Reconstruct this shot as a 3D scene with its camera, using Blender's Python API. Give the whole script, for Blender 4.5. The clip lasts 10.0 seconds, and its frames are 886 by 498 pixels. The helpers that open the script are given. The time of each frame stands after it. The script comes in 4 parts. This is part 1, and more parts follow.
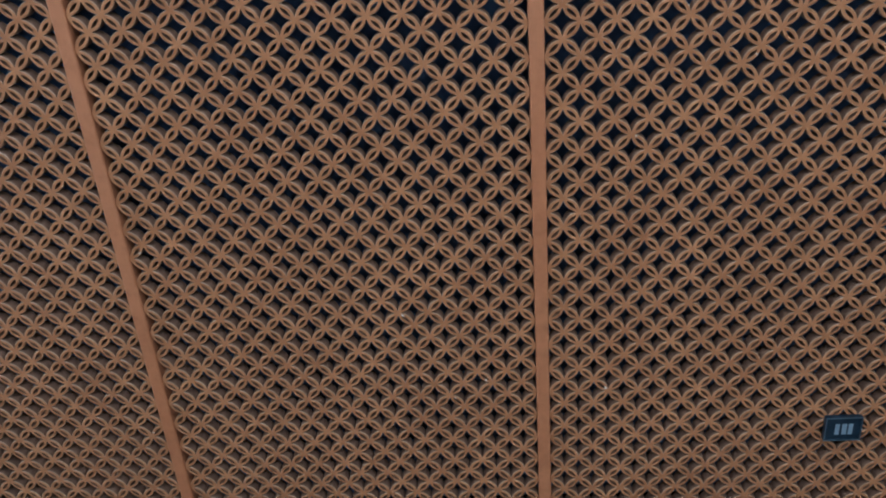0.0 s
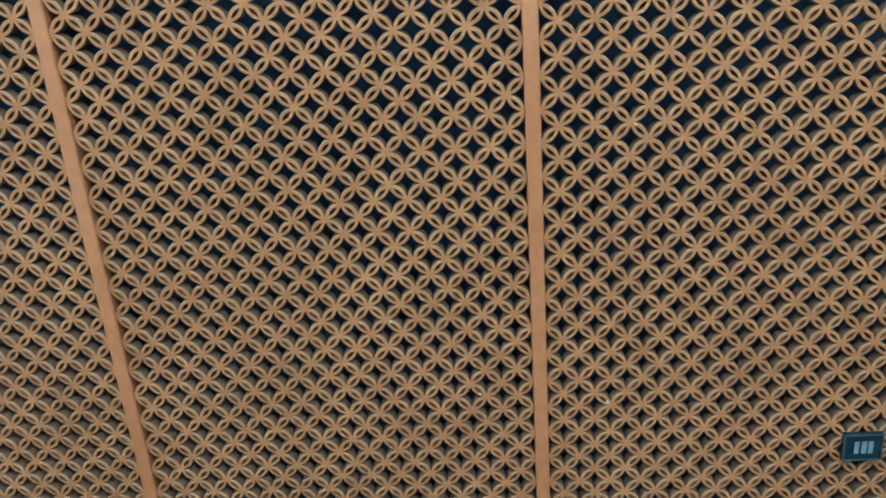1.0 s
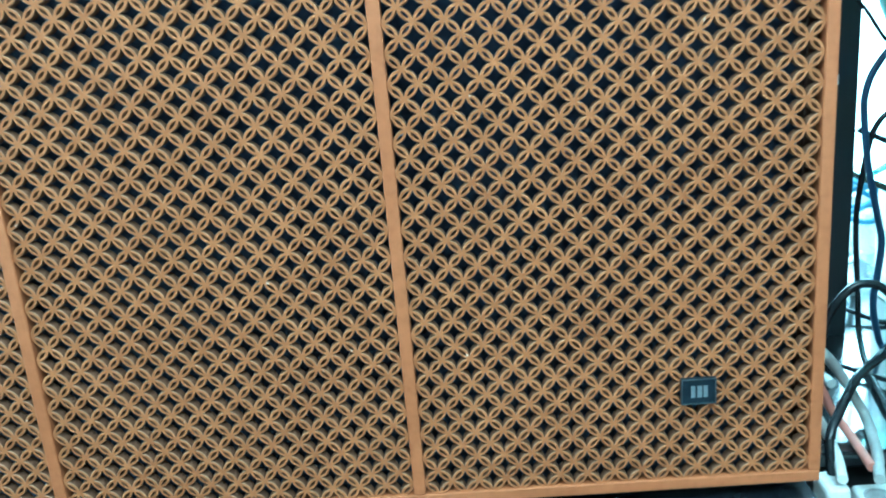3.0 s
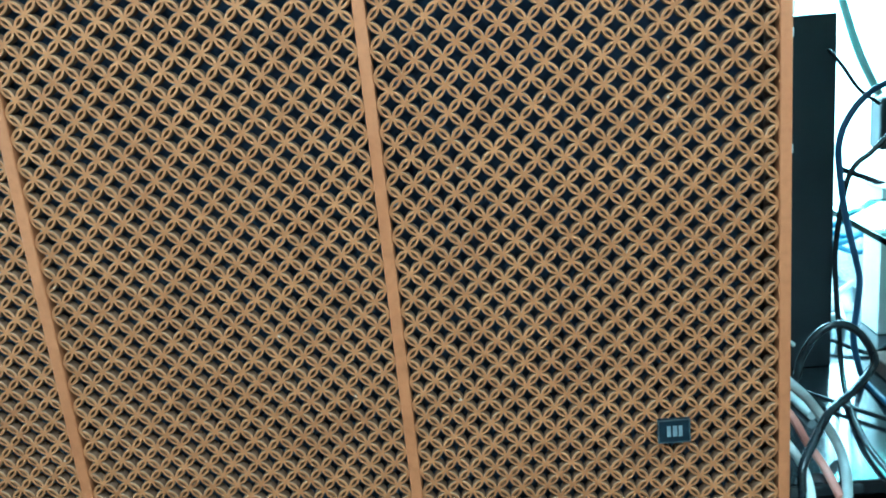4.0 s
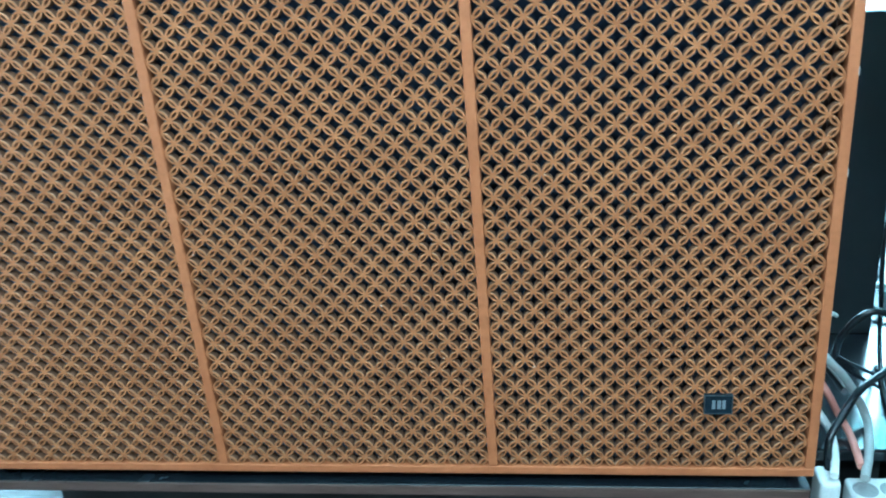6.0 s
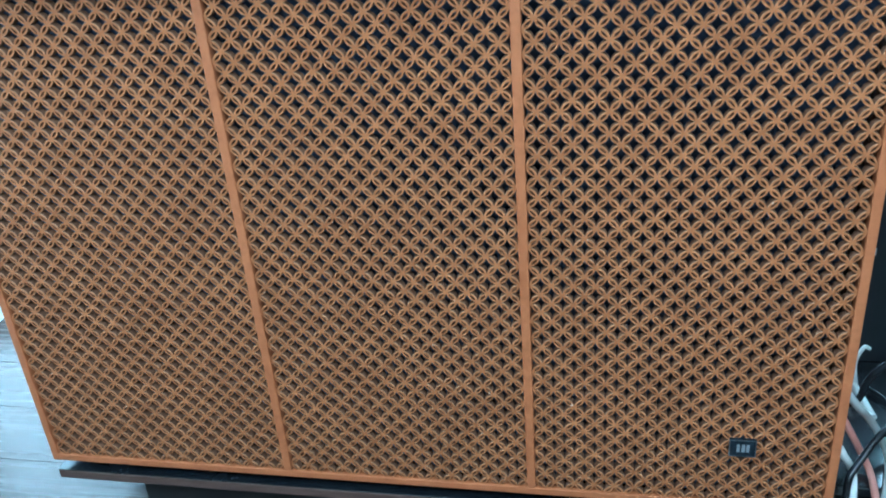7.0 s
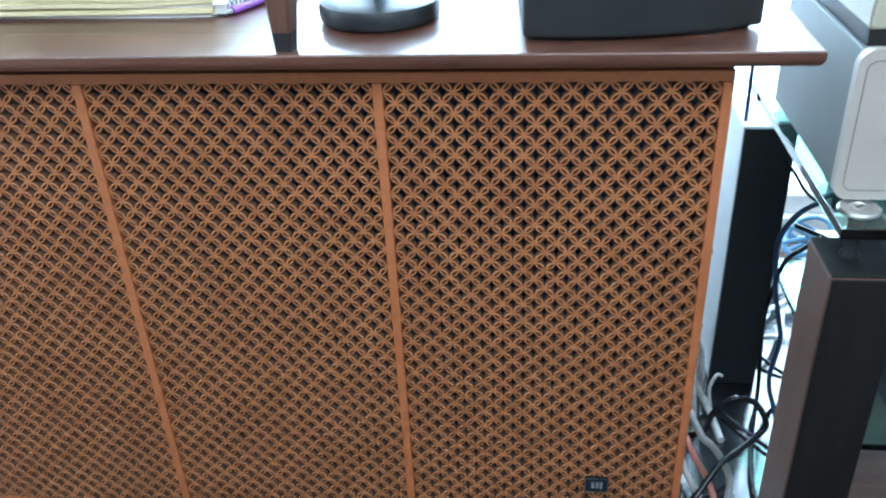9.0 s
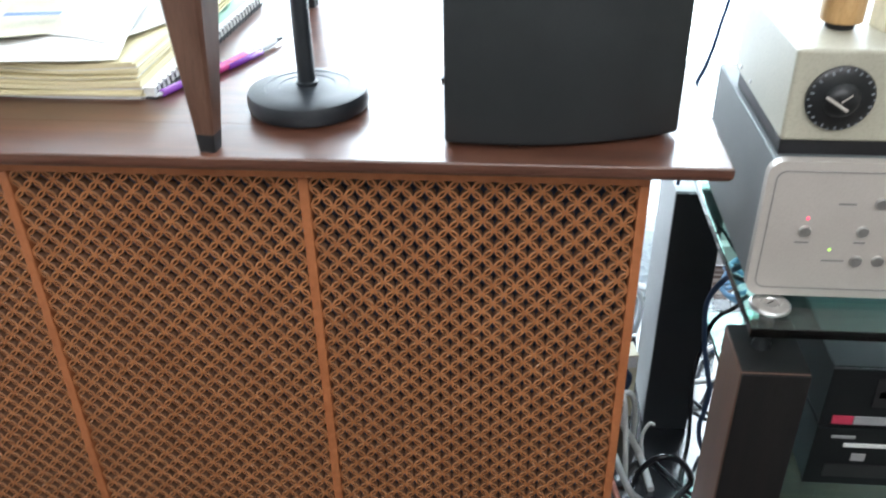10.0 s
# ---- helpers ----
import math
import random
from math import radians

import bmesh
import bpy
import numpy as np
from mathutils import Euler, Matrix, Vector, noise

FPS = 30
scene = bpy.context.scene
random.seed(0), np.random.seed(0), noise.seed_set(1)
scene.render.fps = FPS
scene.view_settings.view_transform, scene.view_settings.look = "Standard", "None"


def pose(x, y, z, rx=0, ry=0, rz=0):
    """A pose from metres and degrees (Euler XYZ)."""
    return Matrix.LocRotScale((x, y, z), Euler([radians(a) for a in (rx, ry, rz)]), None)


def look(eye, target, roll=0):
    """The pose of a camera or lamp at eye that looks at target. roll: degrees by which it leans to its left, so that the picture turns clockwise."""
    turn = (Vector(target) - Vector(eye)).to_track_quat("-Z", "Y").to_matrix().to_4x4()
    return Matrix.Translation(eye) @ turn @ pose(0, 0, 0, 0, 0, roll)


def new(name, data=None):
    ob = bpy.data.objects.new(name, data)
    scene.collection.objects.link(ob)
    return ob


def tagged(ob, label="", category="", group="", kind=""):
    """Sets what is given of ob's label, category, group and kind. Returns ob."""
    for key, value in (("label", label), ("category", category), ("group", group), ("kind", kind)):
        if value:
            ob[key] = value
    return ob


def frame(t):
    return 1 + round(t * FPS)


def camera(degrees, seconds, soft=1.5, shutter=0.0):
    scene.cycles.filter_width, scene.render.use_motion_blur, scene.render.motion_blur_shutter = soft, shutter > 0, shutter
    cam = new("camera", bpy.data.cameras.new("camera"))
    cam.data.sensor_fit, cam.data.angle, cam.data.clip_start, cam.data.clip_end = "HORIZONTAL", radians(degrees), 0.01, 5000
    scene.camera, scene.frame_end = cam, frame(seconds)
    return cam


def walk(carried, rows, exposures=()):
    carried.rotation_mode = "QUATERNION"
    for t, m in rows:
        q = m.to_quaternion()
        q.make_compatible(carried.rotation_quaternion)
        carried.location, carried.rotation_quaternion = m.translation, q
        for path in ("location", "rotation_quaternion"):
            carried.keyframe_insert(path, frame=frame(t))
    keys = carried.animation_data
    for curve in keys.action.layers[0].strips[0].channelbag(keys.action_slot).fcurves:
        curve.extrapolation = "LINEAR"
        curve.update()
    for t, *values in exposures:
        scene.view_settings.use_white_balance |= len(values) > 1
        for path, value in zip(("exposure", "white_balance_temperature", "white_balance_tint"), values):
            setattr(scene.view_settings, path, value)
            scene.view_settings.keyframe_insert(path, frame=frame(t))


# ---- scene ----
cam = camera(54.9, 10.0, 1.95, 0.5)

PATH = [
    (0, (-0.036, -0.608, 0.718), (-0.175, 1.171, -0.187), -4.4),
    (0.5, (-0.037, -0.605, 0.665), (-0.174, 1.222, -0.137), -3.8),
    (1, (-0.036, -0.598, 0.649), (-0.161, 1.252, -0.098), -4.1),
    (1.5, (-0.009, -0.595, 0.619), (-0.105, 1.267, -0.103), -4.7),
    (2, (0.019, -0.599, 0.588), (-0.038, 1.259, -0.148), -5.0),
    (3.5, (0.081, -0.76, 0.567), (-0.016, 1.181, 0.092), -5.1),
    (4, (0.097, -0.769, 0.629), (-0.03, 1.158, 0.108), -5.9),
    (4.5, (0.099, -0.776, 0.634), (-0.03, 1.151, 0.111), -5.7),
    (5, (0.084, -0.799, 0.678), (-0.061, 1.116, 0.119), -5.7),
    (5.5, (0.074, -0.829, 0.714), (-0.113, 1.048, 0.049), -5.2),
    (7, (0.094, -0.866, 0.925), (-0.295, 0.88, 0.032), -4.7),
    (7.5, (0.104, -0.856, 0.984), (-0.267, 0.877, 0.057), -5.8),
    (8, (0.121, -0.858, 1.019), (-0.203, 0.876, 0.077), -5.8),
    (8.5, (0.151, -0.866, 1.052), (-0.12, 0.867, 0.091), -4.7),
    (9, (0.172, -0.865, 1.093), (-0.055, 0.85, 0.09), -2.8),
    (9.5, (0.202, -0.833, 1.149), (0.002, 0.867, 0.114), -1.0),
    (10, (0.22, -0.811, 1.21), (0.066, 0.883, 0.158), -1.0),
]
walk(cam, [(t, look(eye, target, roll)) for t, eye, target, roll in PATH],
     exposures=[(0, -0.66, 4400, -4), (0.5, -0.25, 4330, -16), (1, 0.1, 4180, -25), (2, 0.66, 4130, -31), (3.5, 0.36, 4120, -30), (5, 0.26, 4180, -28), (7, -0.06, 4380, -12), (8, -0.42, 4650, -6), (9, -0.54, 5100, 3), (10, -0.88, 6050, 12)])

# ---- world, light, exposure ----
world = bpy.data.worlds.new("world")
scene.world = world
world.use_nodes = True
wn = world.node_tree
sky = wn.nodes.new("ShaderNodeTexSky")
sky.sky_type = "NISHITA"
sky.sun_disc = False
sky.sun_elevation, sky.sun_rotation = radians(40), radians(20)
wn.nodes["Background"].inputs["Strength"].default_value = 0.12
wn.links.new(sky.outputs["Color"], wn.nodes["Background"].inputs["Color"])


def area_light(name, eye, target, w, h, power, colour):
    """An area lamp: daylight in the north window, an added front fill on the south."""
    lamp = bpy.data.lights.new(name, "AREA")
    lamp.shape, lamp.size, lamp.size_y = "RECTANGLE", w, h
    lamp.energy, lamp.color = power, colour
    ob = new(name, lamp)
    ob.matrix_world = look(eye, target)
    return ob


area_light("window_light_north", (0.62, 1.20, 1.35), (0.62, 0, 1.3), 2.1, 1.7, 150, (0.86, 0.95, 1.0))
# Added fill for the fretwork front; its height sets the falloff down the cabinet.
area_light("front_fill_south", (0.3, -1.50, 2.12), (0.3, 0, 2.12), 2.2, 0.8, 66, (1.0, 0.96, 0.91))

# ---- materials ----


def material(name, base, rough=0.5, metal=0.0):
    m = bpy.data.materials.new(name)
    m.use_nodes = True
    b = m.node_tree.nodes["Principled BSDF"]
    b.inputs["Base Color"].default_value = (*base, 1)
    b.inputs["Roughness"].default_value = rough
    b.inputs["Metallic"].default_value = metal
    return m, m.node_tree, b


def coords(nt, scale=(1, 1, 1), kind="Object"):
    tc = nt.nodes.new("ShaderNodeTexCoord")
    mp = nt.nodes.new("ShaderNodeMapping")
    mp.inputs["Scale"].default_value = scale
    nt.links.new(tc.outputs[kind], mp.inputs["Vector"])
    return mp.outputs["Vector"]


def grain(nt, vec, scale, detail=4.0, rough=0.6):
    n = nt.nodes.new("ShaderNodeTexNoise")
    n.inputs["Scale"].default_value = scale
    n.inputs["Detail"].default_value = detail
    n.inputs["Roughness"].default_value = rough
    nt.links.new(vec, n.inputs["Vector"])
    return n.outputs["Fac"]


def ramp(nt, fac, stops):
    r = nt.nodes.new("ShaderNodeValToRGB")
    e = r.color_ramp.elements
    while len(e) < len(stops):
        e.new(0.5)
    for k, (p, c) in enumerate(stops):
        e[k].position, e[k].color = p, (*c, 1)
    nt.links.new(fac, r.inputs["Fac"])
    return r.outputs["Color"]


def blend(nt, a, b, fac, mode="MIX"):
    x = nt.nodes.new("ShaderNodeMix")
    x.data_type, x.blend_type = "RGBA", mode
    for sock, v in ((x.inputs["Factor"], fac), (x.inputs["A"], a), (x.inputs["B"], b)):
        if hasattr(v, "is_linked"):
            nt.links.new(v, sock)
        elif isinstance(v, tuple):
            sock.default_value = (*v, 1)
        else:
            sock.default_value = v
    return x.outputs["Result"]


def relief(nt, b, height, strength, distance):
    n = nt.nodes.new("ShaderNodeBump")
    n.inputs["Strength"].default_value = strength
    n.inputs["Distance"].default_value = distance
    nt.links.new(height, n.inputs["Height"])
    nt.links.new(n.outputs["Normal"], b.inputs["Normal"])


def varied(name, c1, c2, rough=0.5, metal=0.0, big=6.0, fine=160.0, bump=0.0, stretch=(1, 1, 1), spread=0.08):
    """Two scales of colour variation, varied roughness and a fine relief."""
    m, nt, b = material(name, c1, rough, metal)
    v = coords(nt, stretch)
    f1, f2 = grain(nt, v, big), grain(nt, v, fine, 3)
    col = ramp(nt, f1, [(0.35, c1), (0.65, c2)])
    dark = tuple(x * 0.78 for x in c1)
    col = blend(nt, col, dark, ramp(nt, f2, [(0.45, (0, 0, 0)), (0.75, (0.55, 0.55, 0.55))]))
    nt.links.new(col, b.inputs["Base Color"])
    rr = nt.nodes.new("ShaderNodeMapRange")
    rr.inputs["To Min"].default_value, rr.inputs["To Max"].default_value = max(0.02, rough - spread), min(1, rough + spread)
    nt.links.new(f1, rr.inputs["Value"])
    nt.links.new(rr.outputs["Result"], b.inputs["Roughness"])
    if bump:
        relief(nt, b, f2, bump, 0.001)
    return m


def fret_front():
    """Moulded tan-orange fretwork, hazed with dust and rubbed pale on a few edges."""
    m, nt, b = material("fret_tan", (0.36, 0.15, 0.06), 0.52)
    b.inputs["Specular IOR Level"].default_value = 0.35
    v = coords(nt)
    f1, f2, f3 = grain(nt, v, 11.0, 5, 0.7), grain(nt, v, 420.0, 3), grain(nt, v, 95.0, 2)
    col = ramp(nt, f1, [(0.3, (0.30, 0.106, 0.036)), (0.7, (0.43, 0.169, 0.061))])
    col = blend(nt, col, (0.27, 0.118, 0.047), ramp(nt, f2, [(0.45, (0, 0, 0)), (0.75, (0.5, 0.5, 0.5))]))
    col = blend(nt, col, (0.72, 0.62, 0.5), ramp(nt, f3, [(0.76, (0, 0, 0)), (0.785, (0.7, 0.7, 0.7))]))
    nt.links.new(col, b.inputs["Base Color"])
    relief(nt, b, f2, 0.12, 0.0006)
    return m


def wood(name, dark, mid, light, rough, along=(1.6, 14, 14), bump=0.12, coat=0.0):
    m, nt, b = material(name, mid, rough)
    v = coords(nt, along)
    f1, f2 = grain(nt, v, 3.0, 6, 0.65), grain(nt, v, 26.0, 4, 0.7)
    col = ramp(nt, f1, [(0.28, dark), (0.5, mid), (0.72, light)])
    col = blend(nt, col, tuple(x * 0.6 for x in dark), ramp(nt, f2, [(0.5, (0, 0, 0)), (0.8, (0.5, 0.5, 0.5))]))
    nt.links.new(col, b.inputs["Base Color"])
    rr = nt.nodes.new("ShaderNodeMapRange")
    rr.inputs["To Min"].default_value, rr.inputs["To Max"].default_value = rough - 0.07, rough + 0.09
    nt.links.new(f1, rr.inputs["Value"])
    nt.links.new(rr.outputs["Result"], b.inputs["Roughness"])
    b.inputs["Coat Weight"].default_value = coat
    b.inputs["Coat Roughness"].default_value = 0.16
    relief(nt, b, f2, bump, 0.0006)
    return m


def glass_material(name, tint, rough=0.02):
    m, nt, b = material(name, tint, rough)
    b.inputs["Transmission Weight"].default_value = 1.0
    b.inputs["IOR"].default_value = 1.5
    return m


def glow(name, colour, strength):
    m, nt, b = material(name, colour, 0.6)
    b.inputs["Emission Color"].default_value = (*colour, 1)
    b.inputs["Emission Strength"].default_value = strength
    return m


M_FRET = fret_front()
M_FRET_EDGE = varied("fret_worn_edge", (0.33, 0.155, 0.066), (0.40, 0.205, 0.098), 0.45, big=14, fine=260)
# Fret colour darkened for the inner walls: shade in the openings, put into the paint.
M_FRET_SIDE_SHADE = varied("fret_side_shade", (0.155, 0.072, 0.036), (0.205, 0.100, 0.053), 0.8, big=30, fine=300)
M_FRAME = varied("frame_orange_wood", (0.40, 0.136, 0.048), (0.45, 0.162, 0.060), 0.50, big=3, fine=120, bump=0.1, stretch=(1, 1, 1))
M_CLOTH = varied("grille_cloth", (0.050, 0.076, 0.145), (0.066, 0.098, 0.180), 0.9, big=40, fine=900, bump=0.4)
M_GLOSS_BLACK = varied("gloss_black", (0.008, 0.010, 0.014), (0.014, 0.017, 0.022), 0.25, big=12, fine=260)
M_BLACK = varied("black_paint", (0.012, 0.012, 0.013), (0.02, 0.02, 0.022), 0.55, big=12, fine=260, bump=0.15)
M_WALNUT = wood("walnut", (0.060, 0.024, 0.014), (0.105, 0.042, 0.025), (0.15, 0.064, 0.038), 0.34, coat=0.7)
M_LEG = wood("leg_wood", (0.06, 0.028, 0.018), (0.10, 0.048, 0.03), (0.15, 0.08, 0.05), 0.38, along=(14, 14, 2))
M_FLOOR = wood("floor_wood", (0.035, 0.025, 0.022), (0.07, 0.050, 0.042), (0.11, 0.082, 0.07), 0.26, along=(0.7, 22, 22), bump=0.3)
M_SHELF = wood("shelf_wood", (0.045, 0.022, 0.014), (0.08, 0.038, 0.024), (0.12, 0.058, 0.036), 0.75)
M_POST = wood("post_wood", (0.10, 0.058, 0.042), (0.15, 0.089, 0.065), (0.20, 0.122, 0.090), 0.30, along=(14, 14, 1.6))
M_POST_FACE = wood("post_black_face", (0.006, 0.006, 0.006), (0.010, 0.009, 0.009), (0.015, 0.013, 0.012), 0.6, along=(14, 14, 1.6))
M_BASE = wood("base_wood", (0.055, 0.030, 0.024), (0.095, 0.055, 0.044), (0.14, 0.085, 0.070), 0.62, along=(1.6, 14, 14))
M_BOX = varied("black_vinyl", (0.014, 0.017, 0.018), (0.022, 0.026, 0.027), 0.5, big=9, fine=700, bump=0.35)
M_SLAB = varied("black_board", (0.013, 0.016, 0.02), (0.02, 0.024, 0.03), 0.62, big=10, fine=600, bump=0.3)
M_SLAB_SIDE = varied("grey_laminate", (0.34, 0.36, 0.37), (0.42, 0.44, 0.45), 0.45, big=7, fine=250)
M_RUBBER = varied("black_rubber", (0.012, 0.014, 0.016), (0.022, 0.024, 0.027), 0.42, big=30, fine=400, bump=0.2)
M_STAND = varied("black_powder_coat", (0.014, 0.018, 0.022), (0.024, 0.029, 0.034), 0.34, big=25, fine=600, bump=0.2)
M_DECK = varied("deck_black", (0.006, 0.008, 0.009), (0.010, 0.012, 0.013), 0.55, big=9, fine=500, bump=0.2)
for dull in (M_DECK, M_POST_FACE):
    dull.node_tree.nodes["Principled BSDF"].inputs["Specular IOR Level"].default_value = 0.25
M_GREY = varied("grey_metal", (0.15, 0.17, 0.175), (0.19, 0.21, 0.215), 0.5, 0.0, big=8, fine=500, bump=0.08)
M_PLATE = varied("silver_plate", (0.47, 0.43, 0.385), (0.53, 0.49, 0.445), 0.38, 0.15, big=5, fine=700, bump=0.05)
M_GROOVE = varied("groove_grey", (0.22, 0.21, 0.20), (0.28, 0.27, 0.25), 0.6)
M_CREAM = varied("cream_enamel", (0.40, 0.385, 0.30), (0.46, 0.44, 0.345), 0.42, big=6, fine=300, bump=0.05)
M_STEEL = varied("brushed_steel", (0.55, 0.55, 0.54), (0.68, 0.68, 0.66), 0.3, 0.9, big=30, fine=500)
M_DIAL = varied("dial_black", (0.007, 0.008, 0.009), (0.012, 0.013, 0.014), 0.36, big=20, fine=300)
M_WHITE = varied("white_plastic", (0.74, 0.75, 0.75), (0.82, 0.82, 0.81), 0.45, big=10, fine=300)
M_PAINT = varied("white_wall_paint", (0.76, 0.76, 0.74), (0.82, 0.81, 0.79), 0.75, big=2, fine=90, bump=0.1)
# Beige for walls out of view, kept dark to limit their bounce light.
M_PAINT_LOW_BOUNCE = varied("low_bounce_beige_paint", (0.27, 0.25, 0.22), (0.32, 0.30, 0.265), 0.75, big=2, fine=90, bump=0.1)
M_PAPER = varied("yellow_paper", (0.80, 0.72, 0.44), (0.86, 0.79, 0.53), 0.7, big=12, fine=500)
M_PAPER_W = varied("white_paper", (0.80, 0.80, 0.77), (0.86, 0.86, 0.84), 0.7, big=12, fine=400)
M_COVER = varied("dark_cover", (0.02, 0.022, 0.027), (0.035, 0.037, 0.042), 0.45, big=20, fine=300)
M_GREEN_PAPER = varied("green_cover", (0.30, 0.52, 0.42), (0.40, 0.62, 0.52), 0.5, big=20, fine=300)
M_BLUE_PAPER = varied("blue_print", (0.10, 0.20, 0.52), (0.16, 0.28, 0.60), 0.5, big=20, fine=300)
M_PURPLE = varied("purple_plastic", (0.20, 0.04, 0.36), (0.28, 0.07, 0.45), 0.25, big=30, fine=300)
M_PINK = varied("pink_plastic", (0.50, 0.03, 0.19), (0.60, 0.05, 0.26), 0.25, big=30, fine=300)
M_CLEAR = varied("clear_cap", (0.55, 0.58, 0.62), (0.68, 0.70, 0.74), 0.2, big=30, fine=300)
M_CABLE = varied("black_cable", (0.010, 0.012, 0.015), (0.02, 0.024, 0.03), 0.18, big=30, fine=300)
M_CABLE_BLUE = varied("blue_cable", (0.02, 0.05, 0.12), (0.04, 0.08, 0.17), 0.4, big=30, fine=300)
M_COIL = varied("mid_blue_cable", (0.10, 0.22, 0.36), (0.16, 0.30, 0.45), 0.4, big=30, fine=300)
M_CABLE_GREY = varied("grey_cable", (0.36, 0.37, 0.36), (0.45, 0.46, 0.45), 0.45, big=30, fine=300)
M_CABLE_WHITE = varied("white_cable", (0.74, 0.75, 0.74), (0.82, 0.82, 0.81), 0.45, big=30, fine=300)
M_CABLE_PINK = varied("salmon_cable", (0.55, 0.22, 0.17), (0.62, 0.28, 0.22), 0.45, big=30, fine=300)
M_CABLE_GREEN = varied("pale_green_cable", (0.42, 0.55, 0.50), (0.5, 0.63, 0.58), 0.45, big=30, fine=300)
M_TAN = wood("tan_wood", (0.30, 0.17, 0.06), (0.45, 0.27, 0.11), (0.55, 0.36, 0.17), 0.4, along=(20, 20, 4))
M_RED = varied("red_label", (0.55, 0.04, 0.09), (0.62, 0.06, 0.12), 0.4, big=30, fine=300)
M_LABEL_GREY = varied("grey_label", (0.32, 0.33, 0.34), (0.4, 0.4, 0.41), 0.4, big=30, fine=300)
M_BADGE = varied("badge_blue_black", (0.006, 0.014, 0.024), (0.010, 0.019, 0.032), 0.42, big=60, fine=600)
M_BADGE_RIM = varied("badge_rim", (0.09, 0.11, 0.125), (0.14, 0.16, 0.18), 0.35, 0.6, big=60, fine=600)
M_SILVER = varied("silver_print", (0.22, 0.245, 0.27), (0.29, 0.315, 0.345), 0.4, 0.3, big=60, fine=600)
M_GLASS = glass_material("shelf_glass", (0.55, 0.86, 0.76))
M_PANE = glass_material("window_glass", (0.97, 0.99, 0.98))
M_LED_RED = glow("red_led", (1.0, 0.06, 0.14), 3.0)
M_LED_GREEN = glow("green_led", (0.45, 0.9, 0.12), 3.0)
M_DAY = glow("bright_daylight", (0.90, 0.97, 1.0), 3.6)
M_DAY_WEST = glow("soft_daylight", (0.92, 0.97, 1.0), 3.6)


def thin_plastic():
    """White film that lets light through from behind."""
    m = varied("white_plastic_bag", (0.70, 0.74, 0.76), (0.82, 0.84, 0.86), 0.35, big=20, fine=200, bump=0.4)
    nt = m.node_tree
    tr = nt.nodes.new("ShaderNodeBsdfTranslucent")
    tr.inputs["Color"].default_value = (0.80, 0.84, 0.86, 1)
    mx = nt.nodes.new("ShaderNodeMixShader")
    mx.inputs["Fac"].default_value = 0.75
    nt.links.new(nt.nodes["Principled BSDF"].outputs["BSDF"], mx.inputs[1])
    nt.links.new(tr.outputs["BSDF"], mx.inputs[2])
    nt.links.new(mx.outputs["Shader"], nt.nodes["Material Output"].inputs["Surface"])
    return m


M_BAG = thin_plastic()
M_CARD = varied("cream_card", (0.62, 0.58, 0.42), (0.7, 0.66, 0.5), 0.6, big=12, fine=200)

# ---- builders ----


def thing(name, label, category, at=(0, 0, 0), group="", kind=""):
    ob = new(name)
    ob.location = at
    return tagged(ob, label, category, group, kind)


def part(name, bm, mat, parent=None, label=""):
    """Links a bmesh as one mesh object, in the place's own coordinates."""
    me = bpy.data.meshes.new(name)
    bm.to_mesh(me)
    bm.free()
    me.materials.append(mat)
    ob = new(name, me)
    if parent is not None:
        ob.parent = parent
        root = parent
        off = Vector((0, 0, 0))
        while root is not None:
            off += root.location
            root = root.parent
        ob.location = -off
    if label:
        ob["label"] = label
    return ob


def box(lo, hi, bevel=0.0, segs=2):
    bm = bmesh.new()
    bmesh.ops.create_cube(bm, size=1)
    s = [h - l for l, h in zip(lo, hi)]
    for v in bm.verts:
        v.co = Vector([l + (c + 0.5) * d for l, c, d in zip(lo, v.co, s)])
    if bevel:
        bmesh.ops.bevel(bm, geom=bm.edges[:], offset=min(bevel, min(s) * 0.45), segments=segs, affect="EDGES", profile=0.5)
    return bm


def nosed(lo, hi):
    """A board whose front and right edges are eased on top and well rounded below."""
    bm = box(lo, hi)
    for z, r in ((hi[2], 0.0025), (lo[2], 0.0105)):
        run = [e for e in bm.edges if all(abs(v.co.z - z) < 1e-5 for v in e.verts)
               and (all(abs(v.co.y - lo[1]) < 1e-5 for v in e.verts) or all(abs(v.co.x - hi[0]) < 1e-5 for v in e.verts))]
        bmesh.ops.bevel(bm, geom=run, offset=r, segments=7, affect="EDGES", profile=0.5)
    return bm


def smooth(ob, angle=40):
    for p in ob.data.polygons:
        p.use_smooth = True
    ob.data.set_sharp_from_angle(angle=radians(angle))
    return ob


def moved(bm, m):
    bmesh.ops.transform(bm, matrix=m, verts=bm.verts[:])
    return bm


def lathe(profile, steps=40, at=(0, 0, 0), turn=None):
    """A turned solid from (radius, height) pairs, closed at both ends."""
    bm = bmesh.new()
    rings = []
    for r, h in profile:
        rings.append([bm.verts.new((r * math.cos(2 * math.pi * k / steps), r * math.sin(2 * math.pi * k / steps), h)) for k in range(steps)])
    for a, b in zip(rings, rings[1:]):
        for k in range(steps):
            bm.faces.new((a[k], a[(k + 1) % steps], b[(k + 1) % steps], b[k]))
    bm.faces.new(rings[0][::-1])
    bm.faces.new(rings[-1])
    bmesh.ops.recalc_face_normals(bm, faces=bm.faces[:])
    m = Matrix.Translation(at)
    if turn is not None:
        m = m @ turn
    return moved(bm, m)


